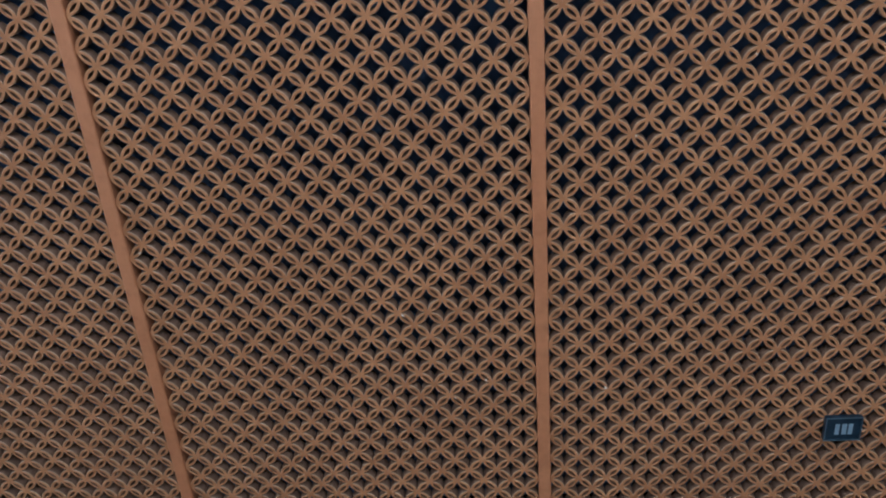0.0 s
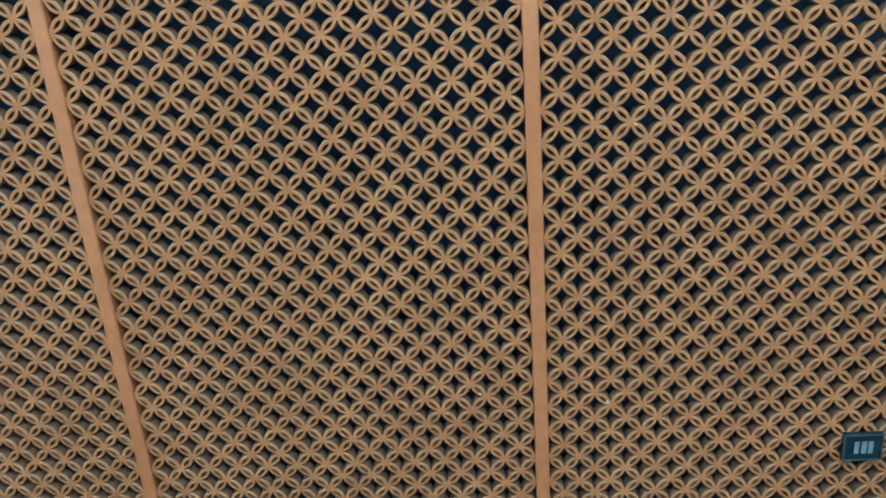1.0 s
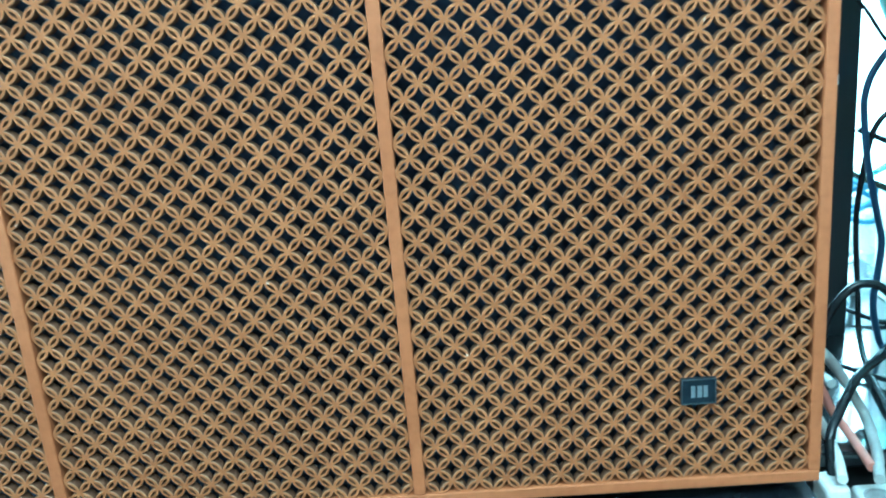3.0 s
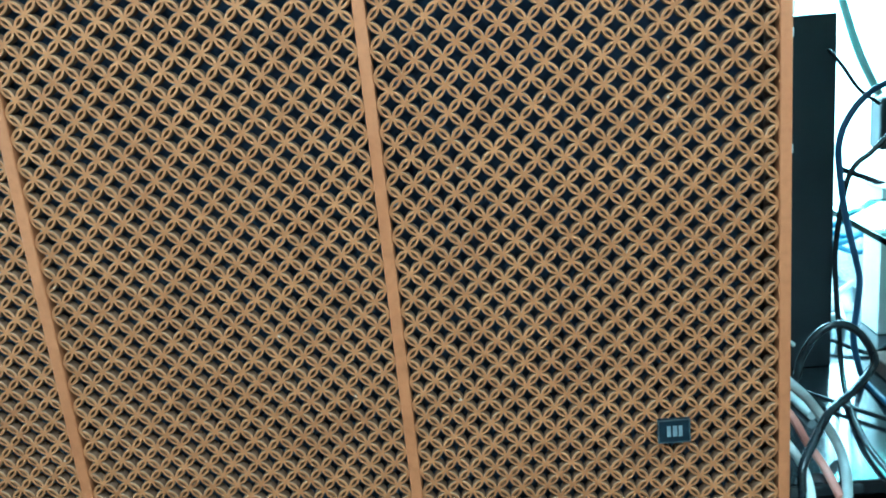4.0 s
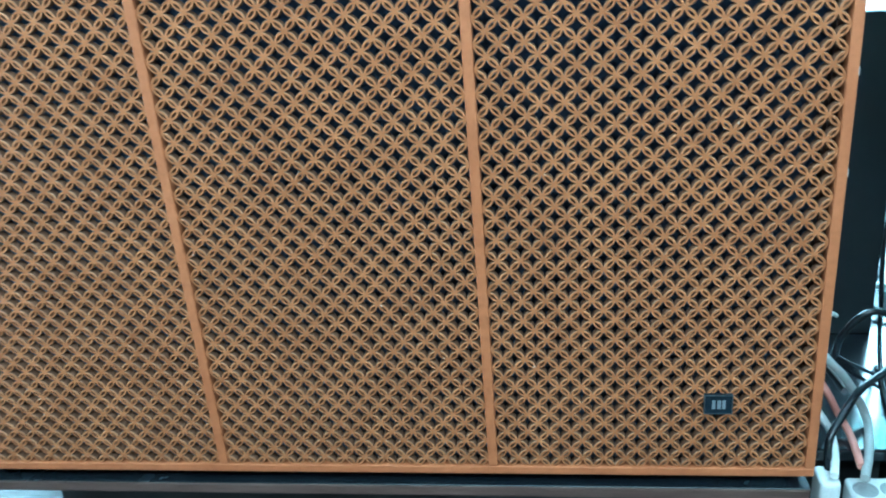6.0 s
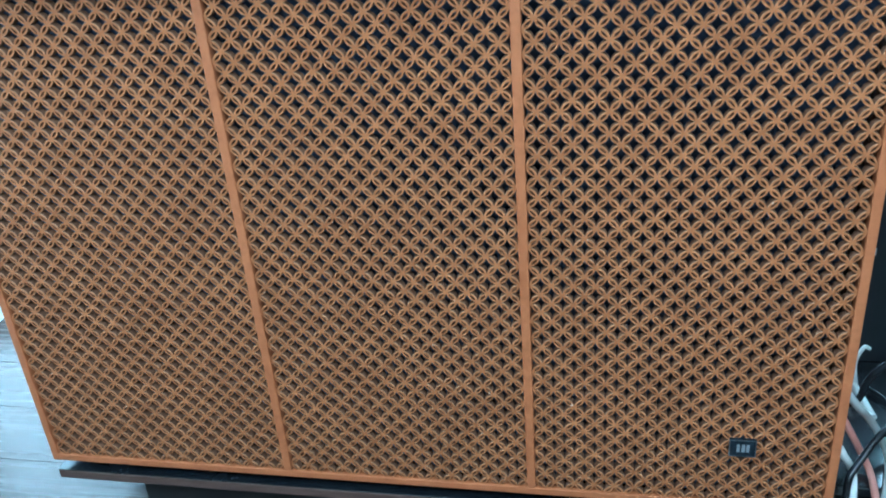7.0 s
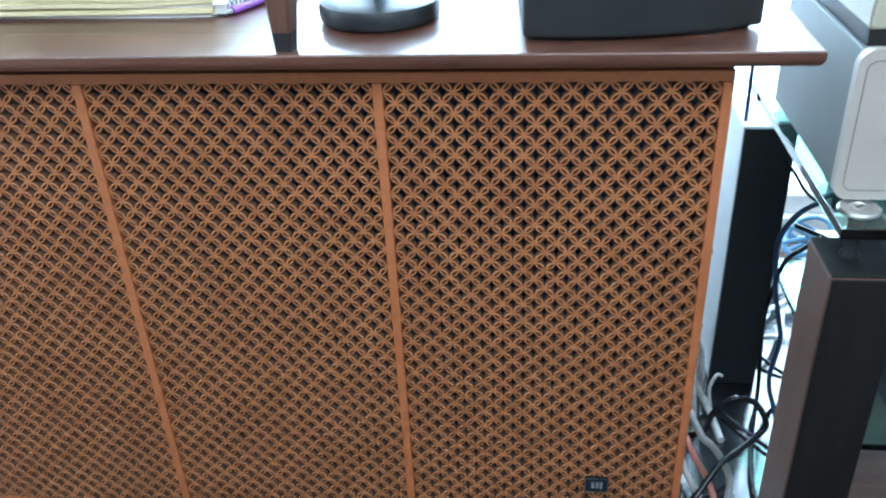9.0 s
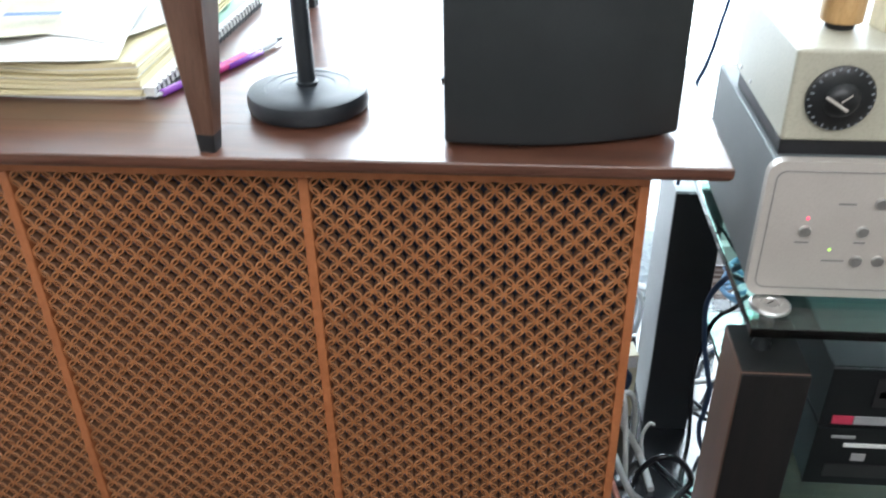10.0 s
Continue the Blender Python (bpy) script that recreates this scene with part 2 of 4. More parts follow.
def spline(points, per=8):
    """A smooth line through the points."""
    p = [Vector(q) for q in points]
    p = [2 * p[0] - p[1]] + p + [2 * p[-1] - p[-2]]
    out = []
    for a, b, c, d in zip(p, p[1:], p[2:], p[3:]):
        for k in range(per):
            t = k / per
            out.append(0.5 * (2 * b + (c - a) * t + (2 * a - 5 * b + 4 * c - d) * t * t + (3 * b - a - 3 * c + d) * t ** 3))
    return out + [p[-2]]


def tube(points, radius, sides=10, per=8):
    bm = bmesh.new()
    line = spline(points, per)
    up, rings = Vector((0.3, 0.9, 0.2)).normalized(), []
    for k, q in enumerate(line):
        d = (line[min(k + 1, len(line) - 1)] - line[max(k - 1, 0)]).normalized()
        side = d.cross(up).normalized()
        up = side.cross(d).normalized()
        rings.append([bm.verts.new(q + radius * (math.cos(a) * side + math.sin(a) * up)) for a in (2 * math.pi * j / sides for j in range(sides))])
    for a, b in zip(rings, rings[1:]):
        for j in range(sides):
            bm.faces.new((a[j], a[(j + 1) % sides], b[(j + 1) % sides], b[j]))
    bm.faces.new(rings[0][::-1])
    bm.faces.new(rings[-1])
    bmesh.ops.recalc_face_normals(bm, faces=bm.faces[:])
    return bm


def outline_slab(outline, y0, y1):
    """A plate in the x-z plane with the given outline, from y0 (front) to y1."""
    bm = bmesh.new()
    f = [bm.verts.new((x, y0, z)) for x, z in outline]
    b = [bm.verts.new((x, y1, z)) for x, z in outline]
    bm.faces.new(f)
    bm.faces.new(b[::-1])
    n = len(f)
    for k in range(n):
        bm.faces.new((f[k], b[k], b[(k + 1) % n], f[(k + 1) % n]))
    bmesh.ops.recalc_face_normals(bm, faces=bm.faces[:])
    return bm


def rounded(x0, z0, x1, z1, r, steps=7):
    out = []
    for cx, cz, a0 in ((x1 - r, z1 - r, 0), (x0 + r, z1 - r, 90), (x0 + r, z0 + r, 180), (x1 - r, z0 + r, 270)):
        for k in range(steps + 1):
            a = radians(a0 + 90 * k / steps)
            out.append((cx + r * math.cos(a), cz + r * math.sin(a)))
    return out


def ring_band(outer, inner, y):
    bm = bmesh.new()
    a = [bm.verts.new((x, y, z)) for x, z in outer]
    b = [bm.verts.new((x, y, z)) for x, z in inner]
    n = len(a)
    for k in range(n):
        bm.faces.new((a[k], a[(k + 1) % n], b[(k + 1) % n], b[k]))
    ext = bmesh.ops.extrude_face_region(bm, geom=bm.faces[:])
    for v in ext["geom"]:
        if isinstance(v, bmesh.types.BMVert):
            v.co.y += 0.0012
    bmesh.ops.recalc_face_normals(bm, faces=bm.faces[:])
    return bm


# ---- plan ----
P, Q = 0.0254, 0.0254 * 0.97     # lattice pitch across and down
Z0 = 0.78                        # height of the first lattice row
TOP = 0.838                      # the cabinet's top surface
X_R, X_L = 14.43 * P, (-13.9 - 14.43) * P
F_TOP, F_BOT = Z0 + 0.95 * Q, Z0 - 26.9 * Q
I_TOP, I_BOT = Z0 + 0.45 * Q, Z0 - 26.45 * Q

# ---- setting ----


def structure(name, bm, mat, label, category, parent=None):
    return tagged(part(name, bm, mat, parent), label, category, kind="structure")


def wall_with_hole(axis, at, thick, a0, a1, h0, h1, hole):
    """A wall along x (axis 'y') or along y (axis 'x'), with one opening cut through."""
    b0, b1, g0, g1 = hole
    bm = bmesh.new()
    for lo_a, hi_a, lo_h, hi_h in ((a0, b0, h0, h1), (b1, a1, h0, h1), (b0, b1, h0, g0), (b0, b1, g1, h1)):
        if hi_a - lo_a < 1e-4 or hi_h - lo_h < 1e-4:
            continue
        piece = box((lo_a, at, lo_h), (hi_a, at + thick, hi_h)) if axis == "y" else box((at, lo_a, lo_h), (at + thick, hi_a, hi_h))
        me = bpy.data.meshes.new("piece")
        piece.to_mesh(me)
        piece.free()
        bm.from_mesh(me)
        bpy.data.meshes.remove(me)
    return bm


def window(name, axis, at, hole, bars):
    b0, b1, g0, g1 = hole
    t = 0.05

    def b(a_lo, a_hi, h_lo, h_hi, d0, d1, bev=0.004):
        return box((a_lo, at + d0, h_lo), (a_hi, at + d1, h_hi), bev) if axis == "y" else box((at + d0, a_lo, h_lo), (at + d1, a_hi, h_hi), bev)

    root = tagged(new(name), "white painted window frame with clear panes", "window", kind="structure")
    for lo_a, hi_a, lo_h, hi_h in ((b0, b1, g0, g0 + t), (b0, b1, g1 - t, g1), (b0, b0 + t, g0 + t, g1 - t), (b1 - t, b1, g0 + t, g1 - t)):
        part("window_frame", b(lo_a, hi_a, lo_h, hi_h, 0.03, 0.09), M_WHITE, root)
    xs = [b0 + t] + bars + [b1 - t]
    for lo, hi in zip(xs, xs[1:]):
        part("pane", b(lo, hi, g0 + t, g1 - t, 0.058, 0.062, 0), M_PANE, root).visible_shadow = False
    for x in bars:
        part("glazing_bar", b(x - 0.02, x + 0.02, g0 + t, g1 - t, 0.035, 0.085), M_WHITE, root)
    return root


WX0, WX1, WY0, WY1, WH = -1.25, 2.1, -1.56, 1.1, 2.7
N_HOLE, W_HOLE, S_HOLE = (-1.15, 1.7, 0.05, 2.25), (-0.2, 1.0, 0.04, 2.2), (-0.85, 1.45, 1.68, 2.56)
structure("wall_north", wall_with_hole("y", WY1, 0.12, WX0 - 0.12, WX1 + 0.12, 0, WH, N_HOLE), M_PAINT, "white painted wall round a wide bright window", "wall")
structure("wall_west", wall_with_hole("x", WX0 - 0.12, 0.12, WY0, WY1, 0, WH, W_HOLE), M_PAINT, "white painted wall with a tall bright window", "wall")
# South and east walls are unseen; their dark tone holds down fill on the cabinet.
structure("wall_south", wall_with_hole("y", WY0 - 0.12, 0.12, WX0 - 0.12, WX1 + 0.12, 0, WH, S_HOLE), M_PAINT_LOW_BOUNCE, "unseen wall, darkened beige to cut bounce light, with an added high window", "wall")
structure("wall_east", box((WX1, WY0, 0), (WX1 + 0.12, WY1, WH)), M_PAINT_LOW_BOUNCE, "plain unseen wall, darkened beige to cut bounce light", "wall")
structure("ceiling", box((WX0 - 0.12, WY0 - 0.12, WH), (WX1 + 0.12, WY1 + 0.12, WH + 0.1)), M_PAINT, "plain white ceiling", "ceiling")
window("window_1", "y", WY1, N_HOLE, [-0.25, 0.75])
window("window_2", "x", WX0 - 0.12, W_HOLE, [0.4])
# Unseen south window, made up as an opening for the front fill.
window("added_window_south", "y", WY0 - 0.12, S_HOLE, [0.3])
structure("backdrop_north", box((-1.78, 1.6, -0.4), (2.9, 1.62, 2.9)), M_DAY, "bright overcast daylight outside the window", "sky")
structure("backdrop_west", box((-1.82, -0.7, -0.4), (-1.8, 1.58, 2.9)), M_DAY_WEST, "bright overcast daylight outside the window", "sky")
floor = structure("floor", box((WX0, WY0, -0.12), (WX1, WY1, -0.014)), M_BLACK, "dark brown wooden plank floor with a satin sheen", "floor")

# ---- loudspeaker cabinet with fretwork front ----
cabinet = thing("speaker_cabinet", "walnut speaker cabinet with orange-brown fretwork front in three panels", "loudspeaker", (-0.18, 0.25, 0.0))


def fret_panel(name, x_left, columns, parent):
    """Overlapping-circle lattice: each petal is a pointed ring between two lattice nodes."""
    a, b = P / 2, Q / 2
    L = math.hypot(a, b)
    R, S = L / math.sqrt(2), 0.00020
    y0, depth, cham = 0.0022, 0.0104, 0.0006
    arc = lambda u: math.sqrt((R + S) ** 2 - u * u) - L / 2
    lo, hi = 0.0, L / 2
    for _ in range(40):
        mid = (lo + hi) / 2
        lo, hi = (mid, hi) if arc(mid) < L / 2 - mid else (lo, mid)
    uc = lo
    us = [-L / 2, -uc] + [uc * k / 3 for k in (-2, -1, 0, 1, 2)] + [uc, L / 2]
    ws = [0.0] + [min(arc(u), L / 2 - abs(u)) for u in us[1:-1]] + [0.0]
    half, slot = 0.0049, 0.00132
    n = len(us)
    pts = []                                      # (u, w, y)
    front = [w - cham if 1 < k < n - 2 else w for k, w in enumerate(ws)]
    inner = [(u / (L / 2) * half, slot * (1 - (u / (L / 2)) ** 2)) for u in us]
    for sgn in (1, -1):
        pts += [(u, sgn * w, y0) for u, w in zip(us, front)]                    # front outer
        pts += [(u, sgn * w, y0 + cham) for u, w in zip(us, ws)]                # chamfer foot
        pts += [(u, sgn * w, y0 + depth) for u, w in zip(us, ws)]               # back outer
        pts += [(u, sgn * w, y0) for u, w in inner]                             # front slot
        pts += [(u, sgn * w, y0 + depth) for u, w in inner]                     # back slot
    faces, mats = [], []
    for s in (0, 1):
        o = s * 5 * n
        for k in range(n - 1):
            # slot 1, on hole and slot walls, carries the painted recess shade
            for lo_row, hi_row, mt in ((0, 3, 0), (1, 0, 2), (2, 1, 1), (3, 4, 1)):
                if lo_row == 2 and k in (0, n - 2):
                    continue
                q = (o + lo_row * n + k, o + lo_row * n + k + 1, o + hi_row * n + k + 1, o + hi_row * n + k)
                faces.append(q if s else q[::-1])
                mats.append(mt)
    pts, faces = np.array(pts), np.array(faces)
    verts, polys, index, total = [], [], [], 0
    rows = range(-1, 54)
    for j2 in rows:
        for i2 in range(0, 2 * columns + 1):
            if (i2 + j2) % 2:
                continue
            for di in (1, -1):
                i3, j3 = i2 + di, j2 + 1
                if not 0 <= i3 <= 2 * columns or j3 > 53:
                    continue
                ax, az, bx, bz = x_left + i2 * a, Z0 - j2 * b, x_left + i3 * a, Z0 - j3 * b
                mx, mz, dx, dz = (ax + bx) / 2, (az + bz) / 2, (bx - ax) / L, (bz - az) / L
                w = pts[:, 1]
                v = np.stack([mx + pts[:, 0] * dx - w * dz, pts[:, 2], mz + pts[:, 0] * dz + w * dx], 1)
                verts.append(v)
                polys.append(faces + total)
                index += mats
                total += len(v)
    me = bpy.data.meshes.new(name)
    v = np.round(np.concatenate(verts), 5)
    v, back = np.unique(v, axis=0, return_inverse=True)      # one welded moulding
    me.from_pydata(v.tolist(), [], back.reshape(-1)[np.concatenate(polys)].tolist())
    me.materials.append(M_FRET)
    me.materials.append(M_FRET_SIDE_SHADE)
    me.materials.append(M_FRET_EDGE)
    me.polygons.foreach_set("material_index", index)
    me.update()
    ob = new(name, me)
    ob.parent = parent
    ob.location = -parent.location
    return ob


fret_panel("fretwork_panel", 0.0, 14, cabinet)
fret_panel("fretwork_panel", -13.45 * P, 13, cabinet)
fret_panel("fretwork_panel", -27.9 * P, 14, cabinet)
for x0, x1 in ((14 * P, X_R), (-0.45 * P, 0.0), (-13.9 * P, -13.45 * P), (X_L, -27.9 * P)):
    part("frame_stile", box((x0, 0, I_BOT), (x1, 0.016, I_TOP), 0.0012), M_FRAME, cabinet)
part("frame_rail", box((X_L, 0, I_TOP + 0.0002), (X_R, 0.016, F_TOP), 0.0012), M_FRAME, cabinet)
part("frame_rail", box((X_L, 0, F_BOT), (X_R, 0.016, I_BOT - 0.0002), 0.0012), M_FRAME, cabinet)
part("grille_cloth", box((X_L + 0.004, 0.030, F_BOT + 0.002), (X_R - 0.004, 0.034, F_TOP - 0.002)), M_CLOTH, cabinet, "dark blue-black speaker cloth")
part("front_board", box((X_L + 0.02, 0.0345, 0.1175), (X_R - 0.02, 0.052, 0.8195)), M_BLACK, cabinet)
for x0, x1 in ((X_L + 0.003, X_L + 0.02), (X_R - 0.02, X_R - 0.003)):
    part("side_panel", box((x0, 0.0165, 0.1175), (x1, 0.50, 0.8195), 0.001), M_WALNUT, cabinet)
part("back_panel", box((X_L + 0.021, 0.485, 0.1175), (X_R - 0.021, 0.4995, 0.8195)), M_BLACK, cabinet)
part("top_edging", nosed((-0.80, -0.05, 0.8205), (0.436, 0.0358, TOP)), M_WALNUT, cabinet, "walnut front edge, rounded underneath")
part("top_board", box((-0.80, 0.0361, 0.8205), (0.436, 0.56, TOP), 0.0004, 1), M_WALNUT, cabinet)
part("riser", box((X_L + 0.024, 0.024, 0.1004), (X_R - 0.024, 0.48, 0.1172), 0.001), M_GLOSS_BLACK, cabinet, "recessed glossy black riser")
part("base_top", box((X_L + 0.002, -0.0005, 0.0988), (X_R - 0.002, 0.50, 0.1002), 0.0004, 1), M_GLOSS_BLACK, cabinet, "glossy black top of the base")
part("base_board", box((X_L + 0.002, -0.001, 0.0835), (X_R - 0.002, 0.50, 0.0986), 0.002, 2), M_BASE, cabinet, "dusty brown wooden base board")
part("plinth", box((X_L + 0.10, 0.05, 0.0), (X_R - 0.05, 0.48, 0.0833), 0.002), M_BLACK, cabinet, "recessed black plinth")
for z in (0.587, 0.485):
    part("staple", box((X_R - 0.0005, 0.004, z - 0.004), (X_R + 0.0022, 0.006, z + 0.004), 0.0005), M_STEEL, cabinet)

bx0, bx1, bz1, bz0 = 9.38 * P, 10.62 * P, Z0 - 22.33 * Q, Z0 - 23.34 * Q
badge = part("badge", box((bx0, -0.0022, bz0), (bx1, 0.0022, bz1), 0.0005), M_BADGE, cabinet, "small blue-black badge with a thin silver rim")
w = 0.0011
for lo, hi in (((bx0, bz0), (bx1, bz0 + w)), ((bx0, bz1 - w), (bx1, bz1)), ((bx0, bz0 + w), (bx0 + w, bz1 - w)), ((bx1 - w, bz0 + w), (bx1, bz1 - w))):
    r = part("badge_rim", box((lo[0], -0.0031, lo[1]), (hi[0], -0.0023, hi[1])), M_BADGE_RIM, badge)
for k, ww in enumerate((0.0036, 0.0042, 0.0036)):
    x = bx0 + 0.0088 + k * 0.0056
    part("badge_bar", box((x, -0.0029, bz0 + 0.0068), (x + ww, -0.0023, bz1 - 0.0068)), M_SILVER, badge)

# ---- things on the cabinet ----


def papers():
    root = thing("paper_stack", "thick stack of yellow paper sheets with loose printed sheets on top", "paper", (-0.34, 0.2, TOP))
    z = TOP
    hs = [random.uniform(0.0014, 0.0034) for _ in range(18)]
    for k, h in enumerate(hs):
        dx, dy = random.uniform(-0.005, 0.004), random.uniform(-0.005, 0.004)
        bm = box((-0.52, 0.0, 0), (0.0, 0.36, h - 0.0002))
        bmesh.ops.subdivide_edges(bm, edges=[e for e in bm.edges if abs(e.verts[0].co.x - e.verts[1].co.x) > 0.1], cuts=24)
        bmesh.ops.subdivide_edges(bm, edges=[e for e in bm.edges if abs(e.verts[0].co.y - e.verts[1].co.y) > 0.1], cuts=8, use_grid_fill=True)
        f = k / 17
        for v in bm.verts:
            x0, y0 = v.co.x, v.co.y
            edge = max(0.0, 1 - y0 / 0.12)
            v.co.z += f * (0.0018 * math.sin(x0 * 13) + 0.0012 * math.sin(x0 * 31 + 1.0)) * (0.4 + edge)
            v.co.y += 0.0012 * math.sin(x0 * 17 + k * 1.3) * edge
        moved(bm, Matrix.Translation((-0.212 + dx, 0.098 + dy, z)) @ pose(0, 0, 0, 0, 0, random.uniform(-1.3, 1.3)))
        part("paper_sheet", bm, M_PAPER if k % 5 else M_PAPER_W, root)
        z += h
    for (x, y, rz, sx, sy, mat) in ((-0.36, 0.20, 12, 0.21, 0.26, M_PAPER_W), (-0.30, 0.27, -22, 0.17, 0.22, M_PAPER_W), (-0.47, 0.24, 30, 0.18, 0.24, M_CARD)):
        bm = bmesh.new()
        bmesh.ops.create_grid(bm, x_segments=10, y_segments=10, size=0.5)
        for v in bm.verts:
            v.co = Vector((v.co.x * sx, v.co.y * sy, 0.006 * math.sin(v.co.x * 5 + rz) * math.cos(v.co.y * 4)))
        bmesh.ops.solidify(bm, geom=bm.faces[:], thickness=0.0006)
        moved(bm, Matrix.Translation((x, y, z + 0.007)) @ pose(0, 0, 0, 0, 0, rz))
        smooth(part("loose_sheet", bm, mat, root))
        z += 0.0015
    part("printed_block", moved(box((-0.035, -0.006, 0), (0.035, 0.006, 0.0006)), Matrix.Translation((-0.385, 0.21, z + 0.0165)) @ pose(0, 0, 0, 0, 0, 8)), M_BLUE_PAPER, root, "blue printed patch")
    return root


papers()


def notebook():
    root = thing("notebook", "spiral-bound notebook with black cover lying under papers", "notebook", (-0.2, 0.28, TOP))
    m = Matrix.Translation((-0.196, 0.10, TOP)) @ pose(0, 0, 0, 0, 0, -3)
    part("cover", moved(box((-0.17, 0.0, 0.0002), (0, 0.40, 0.0022), 0.0006), m), M_COVER, root)
    part("page_block", moved(box((-0.168, 0.003, 0.0024), (-0.003, 0.397, 0.013), 0.0006), m), M_PAPER_W, root)
    part("front_cover", moved(box((-0.17, 0.0, 0.0132), (0, 0.40, 0.0148), 0.0006), m), M_PAPER_W, root, "white card front cover")
    part("printed_block", moved(box((-0.16, 0.25, 0.0149), (-0.012, 0.39, 0.0152)), m), M_GREEN_PAPER, root, "pale green printed panel")
    for k in range(30):
        y = 0.012 + k * 0.013
        ring = [(0.003 * math.cos(a), 0, 0.0075 + 0.0085 * math.sin(a)) for a in (radians(d) for d in range(0, 361, 45))]
        part("ring", moved(tube(ring, 0.0007, 5, 2), m @ Matrix.Translation((0, y, 0))), M_RUBBER, root)
    return root


notebook()


def pen(label, start, end, segs, group):
    """A pen from start to end; segs: (name, from, to, radius, radius, material)."""
    a, b = Vector(start), Vector(end)
    d = b - a
    root = thing("pen", label, "pen", tuple(a), group)
    turn = d.to_track_quat("Z", "Y").to_matrix().to_4x4()
    for nm, f, t, r0, r1, mat in segs:
        smooth(part(nm, lathe([(r0 * 0.8, f * d.length), (r0, f * d.length + 0.001), (r1, t * d.length - 0.001), (r1 * 0.8, t * d.length)], 16, tuple(a), turn), mat, root))
    return root


pen("purple ballpoint pen lying beside the papers", (-0.196, 0.098, TOP + 0.0052), (-0.150, 0.205, TOP + 0.0052),
    [("tip", 0, 0.08, 0.0015, 0.003, M_CLEAR), ("barrel", 0.081, 1, 0.0048, 0.005, M_PURPLE)], "pens")
pen("pink ballpoint pen with clear cap lying on the cabinet", (-0.158, 0.165, TOP + 0.0062), (-0.099, 0.315, TOP + 0.0062),
    [("barrel", 0, 0.5, 0.006, 0.006, M_PINK), ("collar", 0.501, 0.58, 0.0045, 0.005, M_WHITE), ("cap", 0.581, 0.9, 0.0055, 0.005, M_CLEAR), ("cap_tip", 0.901, 1, 0.003, 0.002, M_COVER)], "pens")
pen("violet pen resting beside a pink pen", (-0.140, 0.20, TOP + 0.0046), (-0.113, 0.262, TOP + 0.0046),
    [("barrel", 0, 1, 0.0042, 0.004, M_PURPLE)], "pens")


def leg_mesh(foot, head, r0, r1, f0=0.0, f1=1.0):
    """A tapered leg of square section with softened corners."""
    bm = bmesh.new()
    a, b = Vector(foot), Vector(head)
    turn = Matrix.Rotation(radians(-9), 3, "Z")
    rings = []
    for f in (f0, f1):
        c, r = a.lerp(b, f), r0 + (r1 - r0) * f
        ring = []
        e = r * 0.80
        for cx, cy in ((r, -e), (r, e), (e, r), (-e, r), (-r, e), (-r, -e), (-e, -r), (e, -r)):
            ring.append(bm.verts.new(c + turn @ Vector((cx, cy, 0))))
        rings.append(ring)
    for k in range(8):
        bm.faces.new((rings[0][k], rings[0][(k + 1) % 8], rings[1][(k + 1) % 8], rings[1][k]))
    bm.faces.new(rings[0][::-1])
    bm.faces.new(rings[1])
    bmesh.ops.recalc_face_normals(bm, faces=bm.faces[:])
    return bm


stand = thing("wooden_stand", "small dark walnut stand frame on tapered legs with black feet", "stand", (-0.35, 0.22, TOP))
for fx, fy, hx, hy in ((-0.090, -0.030, -0.087, -0.018), (-0.097, 0.49, -0.085, 0.475), (-0.640, -0.030, -0.655, -0.018), (-0.640, 0.49, -0.655, 0.475)):
    foot, head = (fx, fy, TOP), (hx, hy, 1.10)
    lg = smooth(part("leg", leg_mesh(foot, head, 0.0088, 0.030, 0.075, 1.0), M_LEG, stand), 20)
    smooth(part("ferrule", leg_mesh(foot, head, 0.0088, 0.030, 0.0, 0.074), M_BLACK, lg, "black metal foot"), 20)
for lo, hi in (((-0.63, -0.03, 1.0602), (-0.11, -0.008, 1.10)), ((-0.63, 0.463, 1.0602), (-0.11, 0.485, 1.10)), ((-0.098, 0.012, 1.0602), (-0.076, 0.445, 1.10)), ((-0.666, 0.012, 1.0602), (-0.644, 0.445, 1.10))):
    part("rail", box(lo, hi, 0.002), M_LEG, stand)

mic = thing("table_stand", "black round-based desk stand with slim upright pole", "stand", (-0.012, 0.088, TOP))
smooth(part("base", lathe([(0.062, 0.0), (0.067, 0.003), (0.0685, 0.008), (0.0685, 0.017), (0.0665, 0.0220), (0.061, 0.0242), (0.048, 0.0255), (0.0474, 0.0248), (0.032, 0.0262), (0.0314, 0.0255), (0.016, 0.0275), (0.002, 0.0275)], 64, (-0.012, 0.088, TOP)), M_STAND, mic, "round black cast base with stepped rings"), 25)
smooth(part("pole", lathe([(0.0125, 0.0272), (0.0125, 0.031), (0.0100, 0.032), (0.0100, 0.40)], 24, (-0.012, 0.088, TOP)), M_STAND, mic))
smooth(part("clutch", lathe([(0.0115, 0.30), (0.0135, 0.303), (0.0135, 0.345), (0.0115, 0.348)], 24, (-0.012, 0.088, TOP)), M_RUBBER, mic))


